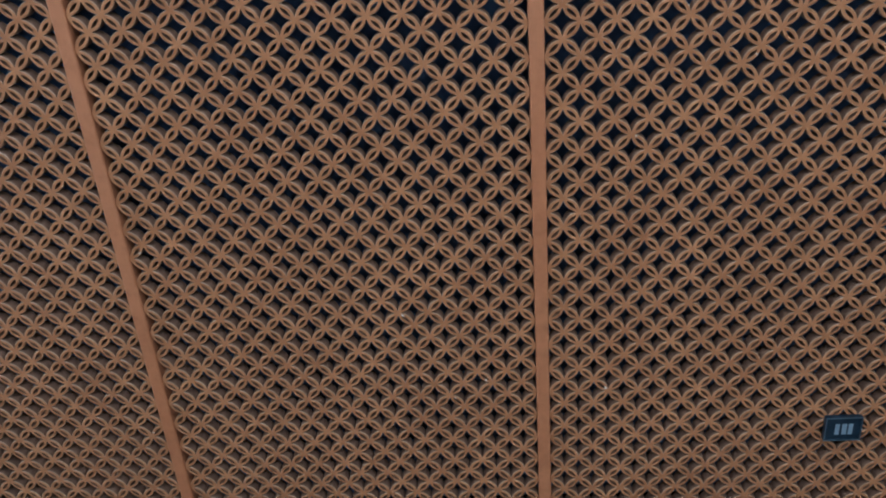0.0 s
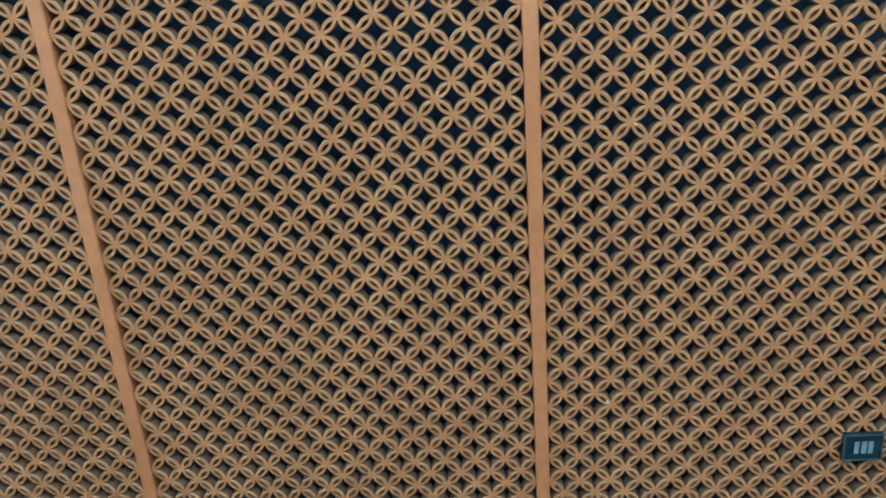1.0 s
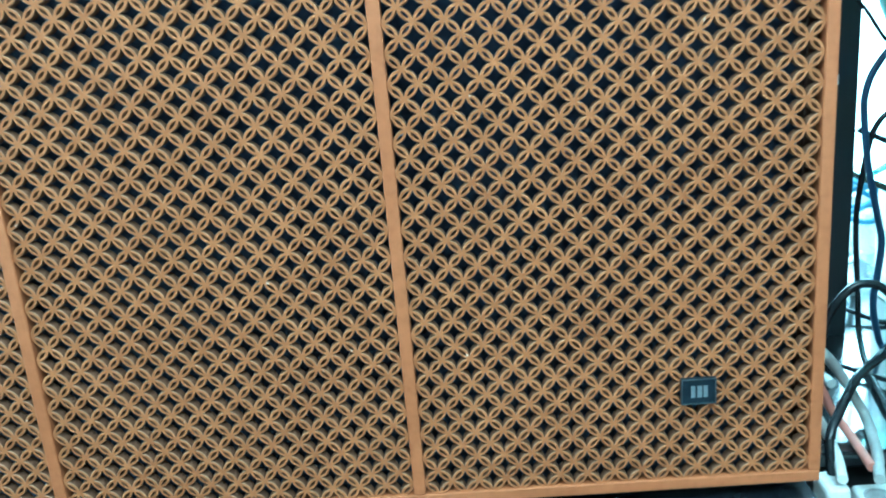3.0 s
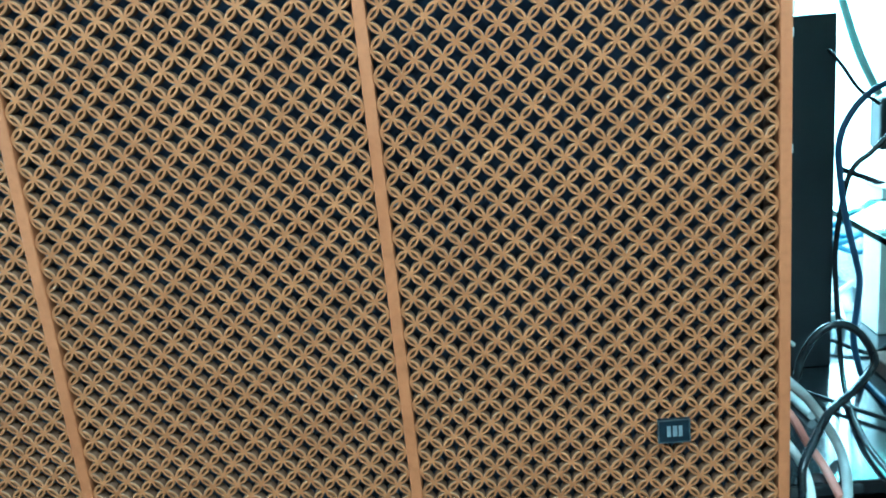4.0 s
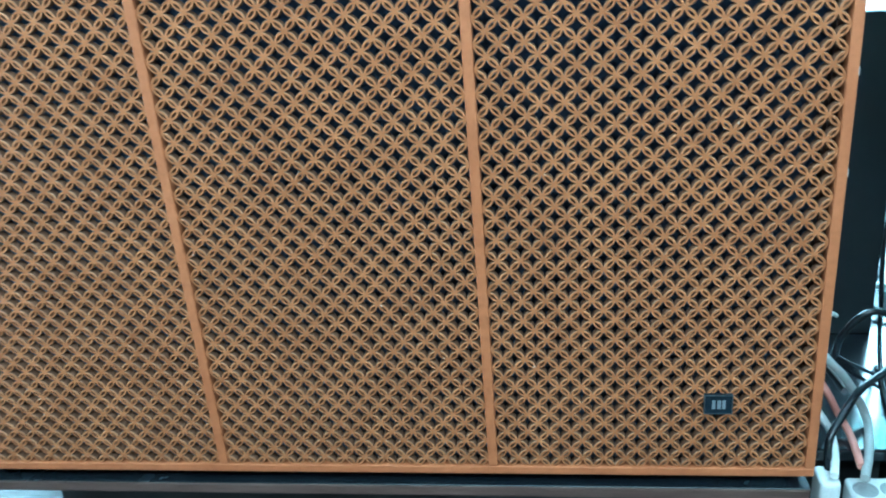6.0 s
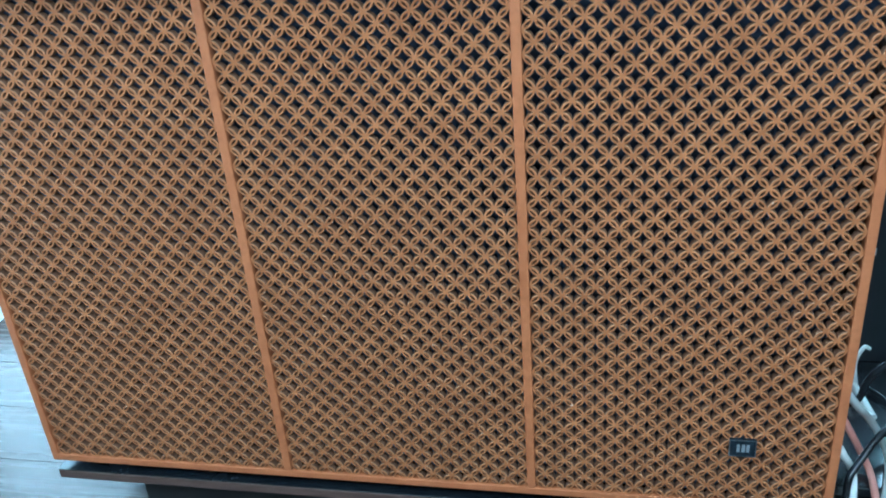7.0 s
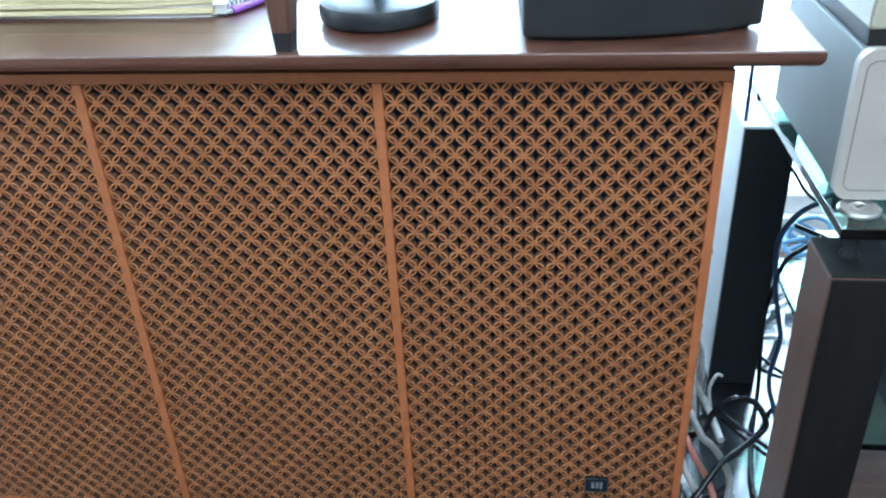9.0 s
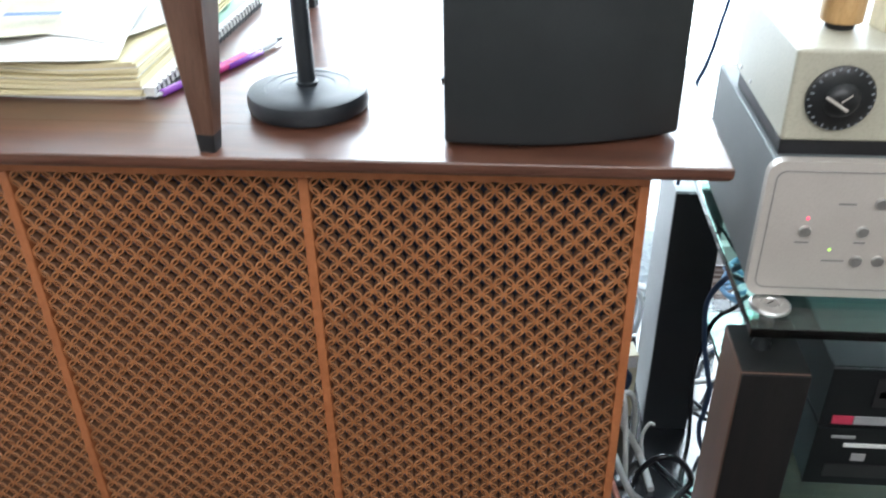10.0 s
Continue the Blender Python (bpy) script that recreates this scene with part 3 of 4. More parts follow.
def black_speaker():
    root = thing("desktop_speaker", "black vinyl-covered loudspeaker box with bowed front", "loudspeaker", (0.27, 0.12, TOP))
    a, b = Vector((0.151, -0.012)), Vector((0.392, 0.026))
    d = (b - a).normalized()
    nrm = Vector((d.y, -d.x))
    prof = [a + (b - a) * k / 16 + nrm * 0.020 * (1 - (2 * k / 16 - 1) ** 2) for k in range(17)]
    back = [b - nrm * 0.21 - d * 0.02, a - nrm * 0.21 + d * 0.02]
    bm = bmesh.new()
    z0, z1 = TOP + 0.004, TOP + 0.36
    lo = [bm.verts.new((p.x, p.y, z0)) for p in prof + back]
    hi = [bm.verts.new((p.x, p.y, z1)) for p in prof + back]
    n = len(lo)
    for k in range(n):
        bm.faces.new((lo[k], lo[(k + 1) % n], hi[(k + 1) % n], hi[k]))
    bm.faces.new(lo[::-1])
    bm.faces.new(hi)
    bmesh.ops.recalc_face_normals(bm, faces=bm.faces[:])
    bmesh.ops.bevel(bm, geom=[e for e in bm.edges if len(e.link_faces) == 2 and e.calc_face_angle() > 0.6], offset=0.004, segments=3, affect="EDGES", profile=0.5)
    smooth(part("enclosure", bm, M_BOX, root))
    for p in (prof[1] - nrm * 0.03, prof[15] - nrm * 0.03, back[0] + nrm * 0.02, back[1] + nrm * 0.02):
        part("foot", lathe([(0.009, 0.0), (0.010, 0.001), (0.010, 0.0042), (0.009, 0.0045)], 20, (p.x, p.y, TOP)), M_RUBBER, root)
    return root


black_speaker()

# ---- hi-fi rack with glass shelves ----
rack = thing("hifi_rack", "hi-fi rack with dark wooden posts and thick green-edged glass shelves", "rack", (0.72, 0.2, 0.0))
for x0, y0 in ((0.481, -0.054), (0.90, -0.054), (0.70, 0.37)):
    post = part("post", box((x0, y0, 0.0), (x0 + 0.077, y0 + 0.089, 0.590), 0.0025), M_POST, rack, "dark brown veneered post")
    part("post_face", box((x0 + 0.001, y0 - 0.004, 0.0), (x0 + 0.076, y0 - 0.0002, 0.590), 0.0008), M_POST_FACE, post, "matt black front face")
    # Added sheet: paints in how dark the post top looks through the green glass.
    part("post_top_darkener", box((x0 + 0.001, y0 + 0.001, 0.5902), (x0 + 0.076, y0 + 0.088, 0.5922), 0.0006, 1), M_POST_FACE, post, "added black sheet that darkens the post top under the glass")
part("glass_shelf", box((0.484, -0.048, 0.6345), (0.985, 0.45, 0.647), 0.0015), M_GLASS, rack, "clear glass shelf with green edges")
part("base_shelf", box((0.60, -0.03, 0.102), (0.899, 0.36, 0.124), 0.002), M_SHELF, rack, "brown wooden bottom shelf")
part("glass_shelf", box((0.567, -0.010, 0.308), (0.898, 0.45, 0.318), 0.0015), M_GLASS, rack, "clear glass shelf with green edges")
for x, y in ((0.513, -0.006), (0.955, -0.006), (0.74, 0.42)):
    smooth(part("spacer", lathe([(0.011, 0.5924), (0.011, 0.595), (0.0085, 0.600), (0.0085, 0.628), (0.0115, 0.6335), (0.0115, 0.6343)], 28, (x, y, 0)), M_RUBBER, rack))
    cap = smooth(part("cap", lathe([(0.0215, 0.6472), (0.0225, 0.6480), (0.0225, 0.6505), (0.0205, 0.6525), (0.0105, 0.6530), (0.0095, 0.6518), (0.0075, 0.6518), (0.0070, 0.6530), (0.0005, 0.6530)], 40, (x, y, 0)), M_STEEL, rack, "round brushed steel cap with a screw"))
    part("screw_slot", moved(box((-0.005, -0.0008, 0.6531), (0.005, 0.0008, 0.6534)), Matrix.Translation((x, y, 0)) @ pose(0, 0, 0, 0, 0, 35)), M_BLACK, cap)

amp = thing("amplifier", "grey metal amplifier with rounded silver-white faceplate on the glass shelf", "amplifier", (0.7, 0.17, 0.647))
AY = 0.006
part("body", box((0.494, AY + 0.0125, 0.656), (0.918, 0.315, 0.816), 0.002), M_GREY, amp, "grey painted metal case")
plate = smooth(part("faceplate", outline_slab(rounded(0.486, 0.655, 0.926, 0.821, 0.017), AY, AY + 0.012), M_PLATE, amp, "silver-white plate with rounded corners"), 30)
part("groove", ring_band(rounded(0.4945, 0.6655, 0.9175, 0.8105, 0.011), rounded(0.4957, 0.6667, 0.9163, 0.8093, 0.010), AY - 0.0009), M_GROOVE, plate)
tilt = pose(0, 0, 0, 90, 0, 0)
for x, z in ((0.535, 0.740), (0.595, 0.741), (0.606, 0.775), (0.596, 0.704), (0.619, 0.705), (0.655, 0.741), (0.655, 0.705)):
    smooth(part("button", lathe([(0.0062, 0.0), (0.0064, 0.003), (0.0058, 0.0042), (0.001, 0.0042)], 24, (x, AY - 0.0002, z), tilt), M_STEEL, amp))
part("red_light", lathe([(0.0016, 0), (0.0016, 0.001), (0.0008, 0.0015)], 12, (0.536, AY - 0.0002, 0.755), tilt), M_LED_RED, amp)
part("green_light", lathe([(0.0013, 0), (0.0013, 0.001), (0.0007, 0.0014)], 12, (0.566, AY - 0.0002, 0.717), tilt), M_LED_GREEN, amp)
for x, z, ww in ((0.535, 0.7255, 0.015), (0.595, 0.7265, 0.012), (0.573, 0.773, 0.018), (0.572, 0.703, 0.024), (0.655, 0.7265, 0.014)):
    part("print_bar", box((x - ww / 2, AY - 0.0007, z - 0.0010), (x + ww / 2, AY - 0.0002, z + 0.0010)), M_GROOVE, amp)
for x in (0.53, 0.885):
    for y in (0.06, 0.28):
        part("foot", lathe([(0.012, 0.6475), (0.0135, 0.649), (0.0135, 0.6562)], 24, (x, y, 0)), M_RUBBER, amp)

unit = thing("dial_unit", "cream enamel instrument box with a large black round dial", "instrument", (0.65, 0.14, 0.816))
part("base_strip", box((0.500, 0.034, 0.8165), (0.80, 0.235, 0.834), 0.001), M_BLACK, unit, "black recessed base")
part("case", box((0.497, 0.027, 0.8345), (0.806, 0.245, 0.932), 0.004, 3), M_CREAM, unit)
dial = smooth(part("dial", lathe([(0.0335, 0.0), (0.034, 0.0015), (0.034, 0.0045), (0.031, 0.007), (0.018, 0.0085), (0.016, 0.013), (0.010, 0.0175), (0.002, 0.018)], 56, (0.546, 0.0268, 0.883), tilt), M_DIAL, unit, "black round dial with white tick marks"))
for k in range(28):
    a = 2 * math.pi * k / 28
    part("tick", moved(box((-0.0010, -0.0003, 0.0283), (0.0010, 0.0004, 0.0330 if k % 2 else 0.0318)), Matrix.Translation((0.546, 0.0197 + (0.0004 if k % 2 else 0), 0.883)) @ pose(0, 0, 0, 0, math.degrees(a), 0)), M_SILVER, dial)
part("pointer", moved(box((-0.0016, -0.0006, -0.014), (0.0016, 0.0006, 0.014), 0.0004), Matrix.Translation((0.5385, 0.0079, 0.883)) @ pose(0, 0, 0, 0, -58, 0)), M_PLATE, dial, "pale pointer")
part("pointer", moved(box((-0.0009, -0.0005, -0.006), (0.0009, 0.0005, 0.006), 0.0003), Matrix.Translation((0.547, 0.0079, 0.8885)) @ pose(0, 0, 0, 0, 50, 0)), M_PLATE, dial)
for y in (0.11, 0.16):
    part("screw", lathe([(0.0028, 0), (0.0028, 0.001), (0.0018, 0.0016)], 16, (0.497, y + 0.06, 0.845), pose(0, 0, 0, 0, -90, 0)), M_STEEL, unit)

can = thing("turned_jar", "small tan wooden jar on a black ring", "jar", (0.557, 0.10, 0.932))
smooth(part("ring", lathe([(0.013, 0.0003), (0.0145, 0.001), (0.0145, 0.007), (0.0135, 0.0075)], 32, (0.557, 0.10, 0.932)), M_BLACK, can))
smooth(part("body", lathe([(0.020, 0.0077), (0.0215, 0.009), (0.0225, 0.05), (0.021, 0.06), (0.015, 0.066)], 36, (0.557, 0.10, 0.932)), M_TAN, can))
card = thing("packet", "small printed cardboard packet in cream, red and blue", "packet", (0.615, 0.10, 0.932))
part("carton", moved(box((-0.024, -0.013, 0.0003), (0.024, 0.013, 0.034), 0.001), Matrix.Translation((0.615, 0.10, 0.932)) @ pose(0, 0, 0, 0, 0, 14)), M_CARD, card)
part("print_patch", moved(box((-0.021, -0.0138, 0.014), (0.021, -0.0132, 0.024)), Matrix.Translation((0.615, 0.10, 0.932)) @ pose(0, 0, 0, 0, 0, 14)), M_BLUE_PAPER, card, "blue printed band")
part("print_patch", moved(box((-0.021, -0.0138, 0.025), (0.021, -0.0132, 0.031)), Matrix.Translation((0.615, 0.10, 0.932)) @ pose(0, 0, 0, 0, 0, 14)), M_RED, card, "red printed band")


def deck(label, x0, z0, h, rows, group="decks"):
    root = thing("tape_deck", label, "hi-fi unit", (x0 + 0.12, 0.16, z0), group)
    part("case", box((x0, 0.052, z0 + 0.004), (x0 + 0.262, 0.30, z0 + h), 0.002), M_DECK, root)
    part("front_panel", box((x0 - 0.002, 0.046, z0 + 0.004), (x0 + 0.264, 0.0515, z0 + h), 0.0012), M_DECK, root)
    for nm, ax, az, aw, ah, mat in rows:
        part(nm, box((x0 + ax, 0.0435, z0 + az), (x0 + ax + aw, 0.0457, z0 + az + ah), 0.0004), mat, root)
    for ax in (0.02, 0.24):
        for ay in (0.08, 0.27):
            part("foot", lathe([(0.008, 0.0), (0.009, 0.001), (0.009, 0.0042)], 18, (x0 + ax, ay, z0)), M_RUBBER, root)
    return root


deck("black tape deck with red and grey label strip", 0.629, 0.422, 0.098, [("red_label", 0.012, 0.010, 0.026, 0.013, M_RED), ("grey_label", 0.039, 0.010, 0.05, 0.013, M_LABEL_GREY), ("door", 0.055, 0.040, 0.09, 0.045, M_BLACK), ("slot", 0.06, 0.055, 0.018, 0.012, M_GROOVE)])
deck("black hi-fi unit with a white display strip", 0.629, 0.318, 0.104, [("white_strip", 0.036, 0.074, 0.11, 0.006, M_WHITE), ("print_bar", 0.018, 0.089, 0.03, 0.004, M_LABEL_GREY), ("panel_button", 0.05, 0.050, 0.018, 0.012, M_LABEL_GREY), ("window_strip", 0.02, 0.02, 0.12, 0.022, M_BLACK)])

# ---- behind and beside the cabinet ----
tower = thing("tower_speaker", "narrow black-fronted tower speaker with pale grey sides", "loudspeaker", (0.51, 0.48, 0.1))
part("front_baffle", box((0.475, 0.375, 0.1005), (0.553, 0.385, 0.586), 0.0012), M_SLAB, tower, "matt black front")
part("cabinet_body", box((0.4755, 0.3855, 0.1005), (0.5525, 0.52, 0.585), 0.0012), M_SLAB_SIDE, tower, "pale grey laminate body")

shelf = thing("low_platform", "low black lacquered platform with a bluish sheen on the floor", "platform", (0.7, 0.4, 0.0))
M_LACQUER = wood("black_lacquer", (0.010, 0.011, 0.014), (0.014, 0.016, 0.02), (0.02, 0.022, 0.027), 0.13, bump=0.03, coat=1.0)
M_LACQUER.node_tree.nodes["Principled BSDF"].inputs["Specular IOR Level"].default_value = 0.9
part("platform_top", box((0.385, 0.075, 0.082), (0.72, 0.80, 0.100), 0.003), M_LACQUER, shelf)
part("platform_foot", box((0.40, 0.10, 0.0), (0.48, 0.78, 0.0815), 0.002), M_BLACK, shelf)
part("platform_foot", box((0.58, 0.10, 0.0), (0.66, 0.78, 0.0815), 0.002), M_BLACK, shelf)

strip = thing("power_strip", "white plastic power strip lying on the floor", "power strip", (0.46, 0.03, 0.0))
part("housing", box((0.418, -0.005, 0.0), (0.484, 0.05, 0.080), 0.005, 3), M_WHITE, strip)
for k in range(2):
    smooth(part("socket", lathe([(0.014, 0.0803), (0.0145, 0.081), (0.012, 0.0812), (0.0118, 0.0806), (0.001, 0.0806)], 24, (0.435 + 0.031 * k, 0.024, 0)), M_LABEL_GREY, strip))
plug = thing("plug", "white plastic mains plug beside the cabinet", "plug", (0.392, 0.03, 0.0))
part("plug_body", box((0.380, 0.012, 0.0), (0.404, 0.05, 0.098), 0.006, 3), M_WHITE, plug)


def cable(label, points, radius, mat, group="cables"):
    root = thing("cable", label, "cable", points[0], group)
    smooth(part("sheath", tube(points, radius), mat, root), 60)
    return root

cable("thick black cable looping beside the cabinet",
      [(0.383, 0.220, 0.125), (0.398, 0.180, 0.148), (0.422, 0.150, 0.187), (0.430, 0.150, 0.215), (0.443, 0.150, 0.238), (0.460, 0.150, 0.252), (0.479, 0.150, 0.252), (0.498, 0.150, 0.237), (0.510, 0.145, 0.211), (0.502, 0.140, 0.196), (0.475, 0.120, 0.183), (0.443, 0.100, 0.171), (0.416, 0.075, 0.148), (0.398, 0.055, 0.127), (0.395, 0.035, 0.082), (0.388, 0.020, 0.040), (0.386, 0.000, 0.006)],
      0.0048, M_CABLE)
cable("dark blue-black cable hanging behind the rack",
      [(0.616, 0.31, 0.509), (0.569, 0.31, 0.49), (0.543, 0.31, 0.461), (0.532, 0.31, 0.429), (0.534, 0.31, 0.389), (0.542, 0.31, 0.336), (0.557, 0.31, 0.273), (0.562, 0.31, 0.246), (0.559, 0.31, 0.203), (0.556, 0.31, 0.171), (0.561, 0.31, 0.138), (0.573, 0.31, 0.104), (0.568, 0.223, 0.108)],
      0.0042, M_CABLE_BLUE)
cable("thin dark cable hanging by the tower speaker",
      [(0.536, 0.36, 0.542), (0.554, 0.36, 0.52), (0.576, 0.36, 0.488), (0.602, 0.36, 0.467)],
      0.0026, M_CABLE)
cable("pale green cable hanging in front of the window",
      [(0.568, 0.42, 0.626), (0.592, 0.42, 0.551), (0.608, 0.42, 0.511), (0.628, 0.42, 0.471)],
      0.0055, M_CABLE_GREEN)
cable("black cable hanging down to the platform",
      [(0.596, 0.32, 0.432), (0.575, 0.32, 0.412), (0.558, 0.32, 0.399), (0.547, 0.32, 0.378), (0.539, 0.32, 0.334), (0.534, 0.32, 0.281), (0.537, 0.32, 0.225), (0.542, 0.32, 0.168), (0.545, 0.32, 0.127), (0.527, 0.255, 0.108), (0.503, 0.148, 0.108), (0.498, 0.07, 0.108)],
      0.0036, M_CABLE)
cable("black cable strung towards the wall",
      [(0.611, 0.5, 0.356), (0.647, 0.5, 0.34), (0.715, 0.5, 0.308)],
      0.0045, M_CABLE)
cable("thick grey cable lying on the platform",
      [(0.382, 0.3, 0.182), (0.398, 0.21, 0.199), (0.418, 0.14, 0.188), (0.437, 0.14, 0.166), (0.458, 0.14, 0.132), (0.467, 0.125, 0.108), (0.449, 0.064, 0.108), (0.427, 0.01, 0.108)],
      0.0055, M_CABLE_GREY)
cable("salmon pink cable lying on the platform",
      [(0.382, 0.26, 0.163), (0.393, 0.18, 0.175), (0.408, 0.12, 0.162), (0.427, 0.12, 0.126), (0.437, 0.096, 0.108), (0.43, 0.032, 0.108)],
      0.0048, M_CABLE_PINK)
cable("white cable lying beside the cabinet",
      [(0.383, 0.22, 0.124), (0.391, 0.15, 0.14), (0.401, 0.1, 0.133), (0.415, 0.1, 0.108), (0.407, 0.057, 0.108), (0.394, 0.014, 0.108)],
      0.005, M_CABLE_WHITE)
cable("black flat cable lying across the platform",
      [(0.482, 0.29, 0.108), (0.514, 0.24, 0.108), (0.553, 0.188, 0.108)],
      0.0032, M_CABLE)

adapter = thing("power_adapter", "black power adapter hanging on its cable", "adapter", (0.691, 0.5, 0.415))
part("adapter_body", box((0.659, 0.48, 0.381), (0.72, 0.52, 0.459), 0.006, 3), M_RUBBER, adapter)
smooth(part("adapter_lead", tube([(0.691, 0.5, 0.455), (0.681, 0.49, 0.545), (0.69, 0.44, 0.625)], 0.003), M_CABLE, adapter))


def crumpled(label, at, size, mat, seed):
    """A crumpled bag: a sphere pushed in and out by layered noise, flattened where it rests."""
    bm = bmesh.new()
    bmesh.ops.create_icosphere(bm, subdivisions=5, radius=1)
    off = Vector((seed * 3.1, seed * 1.7, seed * 0.9))
    for v in bm.verts:
        d = v.co.normalized()
        r = 0.8 + 0.35 * abs(noise.noise(d * 2.2 + off)) + 0.22 * abs(noise.noise(d * 5 + off)) + 0.1 * noise.noise(d * 11 + off)
        v.co = Vector((d.x * r * size[0], d.y * r * size[1], max(d.z * r * size[2], -size[2] * 0.55)))
    lowest = min(v.co.z for v in bm.verts)
    root = thing("plastic_bag", label, "bag", at, "bags behind the rack")
    smooth(part("bag_skin", moved(bm, Matrix.Translation((at[0], at[1], at[2] - lowest))), mat, root), 30)
    return root


crumpled("crumpled white plastic bag on the floor", (0.80, 0.78, 0.0), (0.10, 0.09, 0.11), M_BAG, 1)
crumpled("crumpled white plastic bag beside a cable coil", (0.735, 0.60, 0.0), (0.055, 0.06, 0.07), M_BAG, 2)
crumpled("small crumpled white bag on the platform", (0.615, 0.70, 0.10), (0.045, 0.055, 0.05), M_BAG, 4)

crumpled("crumpled white plastic bag behind the speaker cabinet", (0.425, 0.66, 0.10), (0.03, 0.085, 0.075), M_BAG, 5)
crumpled("crumpled white plastic bag in the corner", (0.50, 0.92, 0.0), (0.16, 0.08, 0.14), M_BAG, 6)
coil = thing("cable_coil", "coil of blue cable lying behind the rack", "cable", (0.73, 0.74, 0.1))
pts = [(0.715 + 0.045 * math.cos(a) + 0.004 * math.sin(3 * a), 0.72 + 0.04 * math.sin(a), 0.165 + 0.012 * math.sin(2.3 * a) + 0.003 * a) for a in (k * 0.5 for k in range(50))]
smooth(part("coil_winding", tube(pts, 0.005, 8, 3), M_COIL, coil), 60)
for k, (a, b, c, d, r, m, l) in enumerate((
        ((0.553, 0.62, 0.104), (0.593, 0.55, 0.145), (0.632, 0.6, 0.114), (0.692, 0.64, 0.128), 0.005, M_CABLE_WHITE, "white cable tangled on the platform"),
        ((0.569, 0.5, 0.105), (0.594, 0.47, 0.137), (0.628, 0.52, 0.106), (0.652, 0.6, 0.106), 0.0055, M_CABLE_WHITE, "white cable tangled on the platform"),
        ((0.554, 0.56, 0.106), (0.583, 0.6, 0.174), (0.622, 0.66, 0.152), (0.647, 0.7, 0.106), 0.004, M_CABLE_BLUE, "blue cable tangled behind the tower speaker"),
        ((0.55, 0.48, 0.104), (0.575, 0.44, 0.113), (0.615, 0.4, 0.104), (0.655, 0.42, 0.104), 0.0035, M_CABLE, "black cable lying on the platform"),
        ((0.397, 0.4, 0.105), (0.407, 0.34, 0.191), (0.422, 0.3, 0.232), (0.43, 0.24, 0.105), 0.0045, M_CABLE_WHITE, "white cable looping beside the cabinet"))):
    cable(l, [a, b, c, d], r, m)

carton = thing("carton", "small cream cardboard carton standing on the platform", "carton", (0.425, 0.44, 0.1))
part("carton_body", moved(box((-0.026, -0.02, 0.0003), (0.026, 0.02, 0.145), 0.0015), Matrix.Translation((0.428, 0.42, 0.1)) @ pose(0, 0, 0, 0, 0, 9)), M_CARD, carton)
part("carton_flap", moved(box((-0.024, -0.0215, 0.118), (0.024, -0.0203, 0.143), 0.0003, 1), Matrix.Translation((0.428, 0.42, 0.1)) @ pose(0, 0, 0, 0, 0, 9)), M_PAPER_W, carton, "pale folded flap")
case = thing("metal_case", "pale grey metal case standing on the platform behind the rack", "case", (0.687, 0.5, 0.1))
part("case_body", box((0.660, 0.470, 0.1003), (0.714, 0.53, 0.325), 0.002), M_PAPER_W, case)
part("case_lid", box((0.659, 0.469, 0.3252), (0.715, 0.531, 0.329), 0.001), M_WHITE, case)
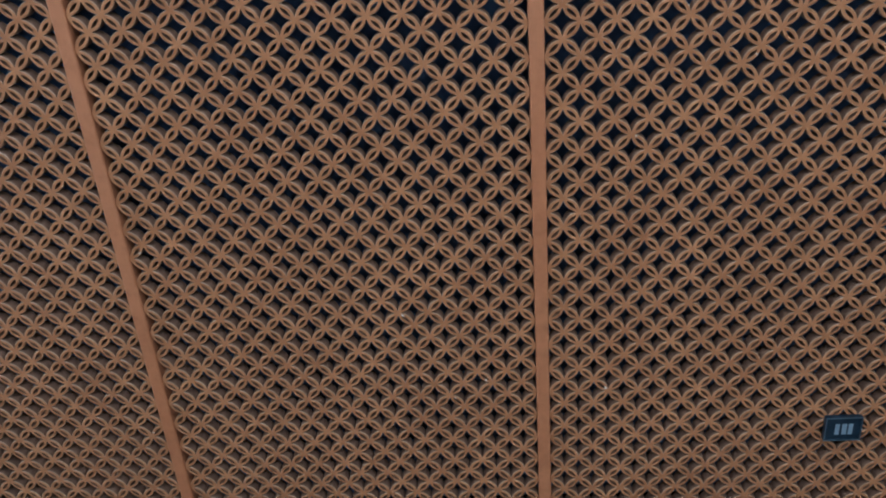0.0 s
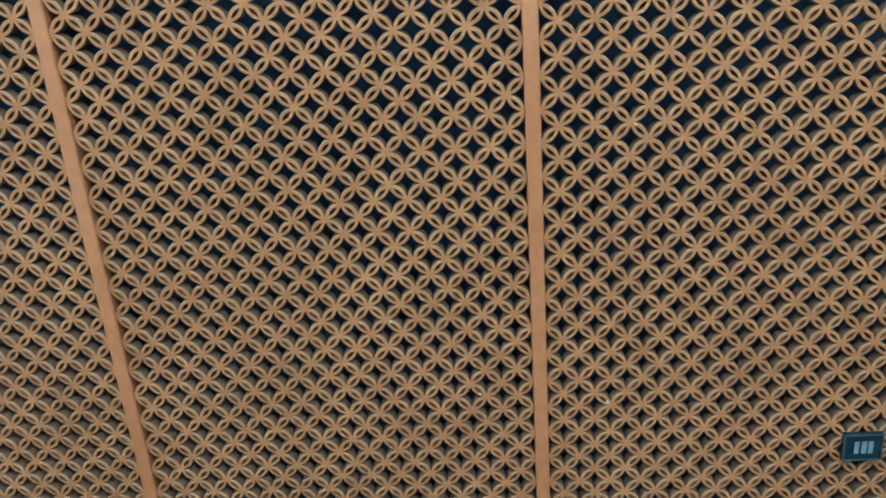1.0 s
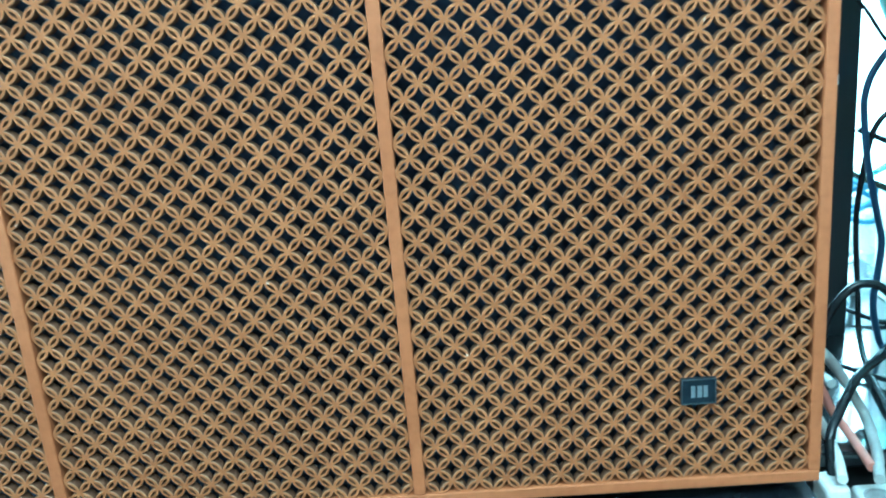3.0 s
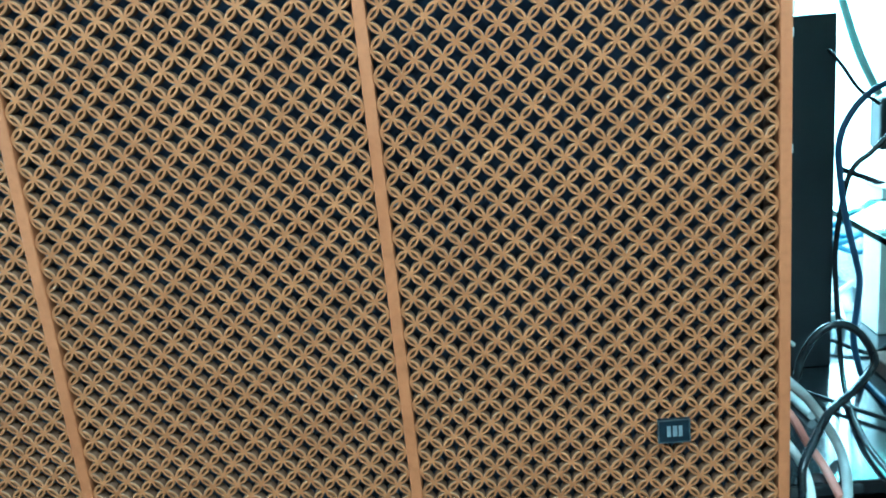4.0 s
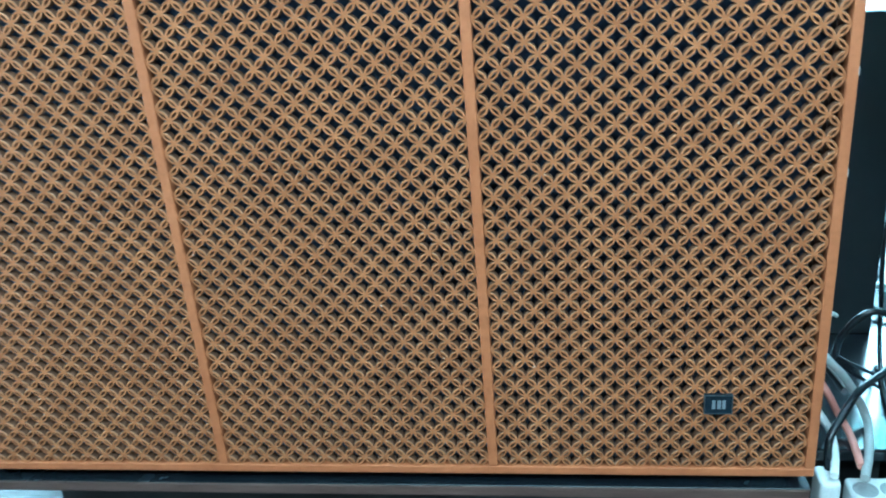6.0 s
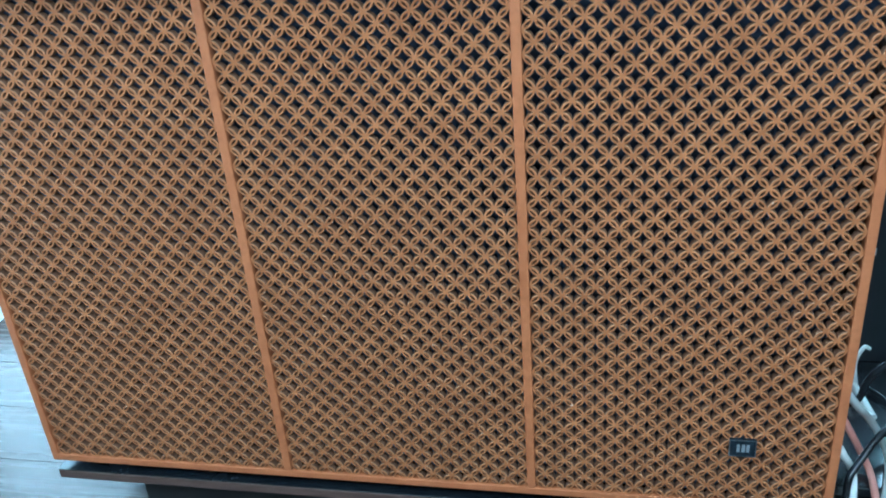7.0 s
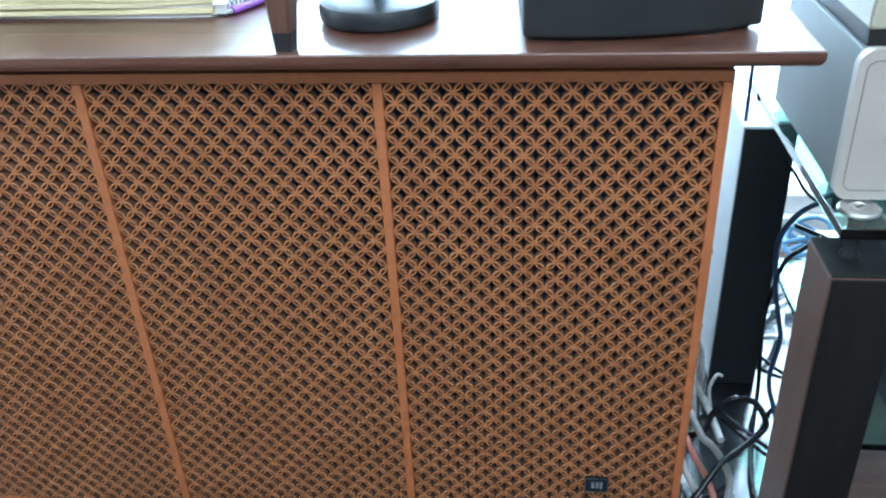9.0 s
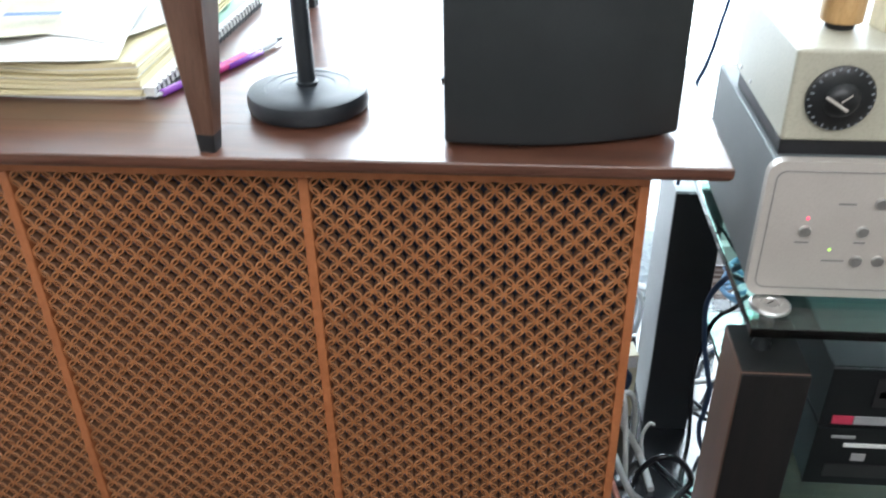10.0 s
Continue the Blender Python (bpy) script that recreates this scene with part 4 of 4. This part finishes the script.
for l, pts, r, m in (
        ("white cable hanging behind the cabinet", [(0.395, 0.55, 0.285), (0.43, 0.55, 0.305), (0.462, 0.55, 0.298), (0.50, 0.60, 0.24), (0.52, 0.66, 0.106)], 0.007, M_CABLE_WHITE),
        ("white cable bundled behind the cabinet", [(0.395, 0.58, 0.262), (0.44, 0.57, 0.278), (0.474, 0.58, 0.262), (0.49, 0.62, 0.19), (0.49, 0.66, 0.107)], 0.006, M_CABLE_WHITE),
        ("dark blue cable sagging behind the cabinet", [(0.395, 0.52, 0.27), (0.43, 0.52, 0.272), (0.456, 0.53, 0.245), (0.462, 0.55, 0.17), (0.45, 0.56, 0.105)], 0.0045, M_CABLE_BLUE),
        ("dark blue cable bundled beside the cabinet", [(0.392, 0.33, 0.25), (0.41, 0.34, 0.262), (0.431, 0.35, 0.24), (0.425, 0.36, 0.19), (0.41, 0.37, 0.105)], 0.0085, M_CABLE_BLUE),
        ("white cable bundled beside the cabinet", [(0.392, 0.30, 0.225), (0.415, 0.31, 0.235), (0.438, 0.32, 0.225), (0.452, 0.34, 0.16), (0.455, 0.35, 0.105)], 0.005, M_CABLE_WHITE),
        ("thick white cable curving onto the platform", [(0.392, 0.28, 0.235), (0.412, 0.29, 0.215), (0.425, 0.29, 0.18), (0.447, 0.30, 0.135), (0.462, 0.29, 0.107), (0.47, 0.22, 0.106)], 0.006, M_CABLE_WHITE),
        ("thin white cable looping by the tower speaker", [(0.465, 0.30, 0.106), (0.462, 0.31, 0.14), (0.472, 0.315, 0.165), (0.482, 0.32, 0.160)], 0.003, M_CABLE_WHITE)):
    cable(l, pts, r, m)

cable("thin dark blue cable arching up behind the amplifier",
      [(0.48, 0.40, 0.59), (0.472, 0.37, 0.70), (0.477, 0.36, 0.769), (0.484, 0.36, 0.79), (0.492, 0.36, 0.822), (0.50, 0.36, 0.869), (0.515, 0.36, 0.93), (0.56, 0.36, 0.96), (0.60, 0.36, 0.90), (0.61, 0.33, 0.80)],
      0.0028, M_CABLE_BLUE)

# ---- floor planks ----
plank_meshes = {}


def plank_mesh(length):
    """A floor board of the given length; boards of one length share a mesh."""
    key = round(length, 3)
    if key not in plank_meshes:
        bm = box((0, 0, -0.0138), (key - 0.0008, 0.1392, 0.0), 0.0005, 1)
        me = bpy.data.meshes.new("plank")
        bm.to_mesh(me)
        bm.free()
        me.materials.append(M_FLOOR)
        plank_meshes[key] = me
    return plank_meshes[key]


y = WY0
while y + 0.1392 < WY1 + 0.001:
    x, length = WX0, random.choice((0.45, 0.7, 0.95, 1.2))
    while x < WX1 - 0.01:
        length = min(length, WX1 - x)
        ob = new("plank", plank_mesh(length))
        ob.parent = floor
        ob.location = (x, y, random.uniform(-0.0004, 0.0))
        x += length
        length = random.choice((1.0, 1.35, 1.7))
    y += 0.14
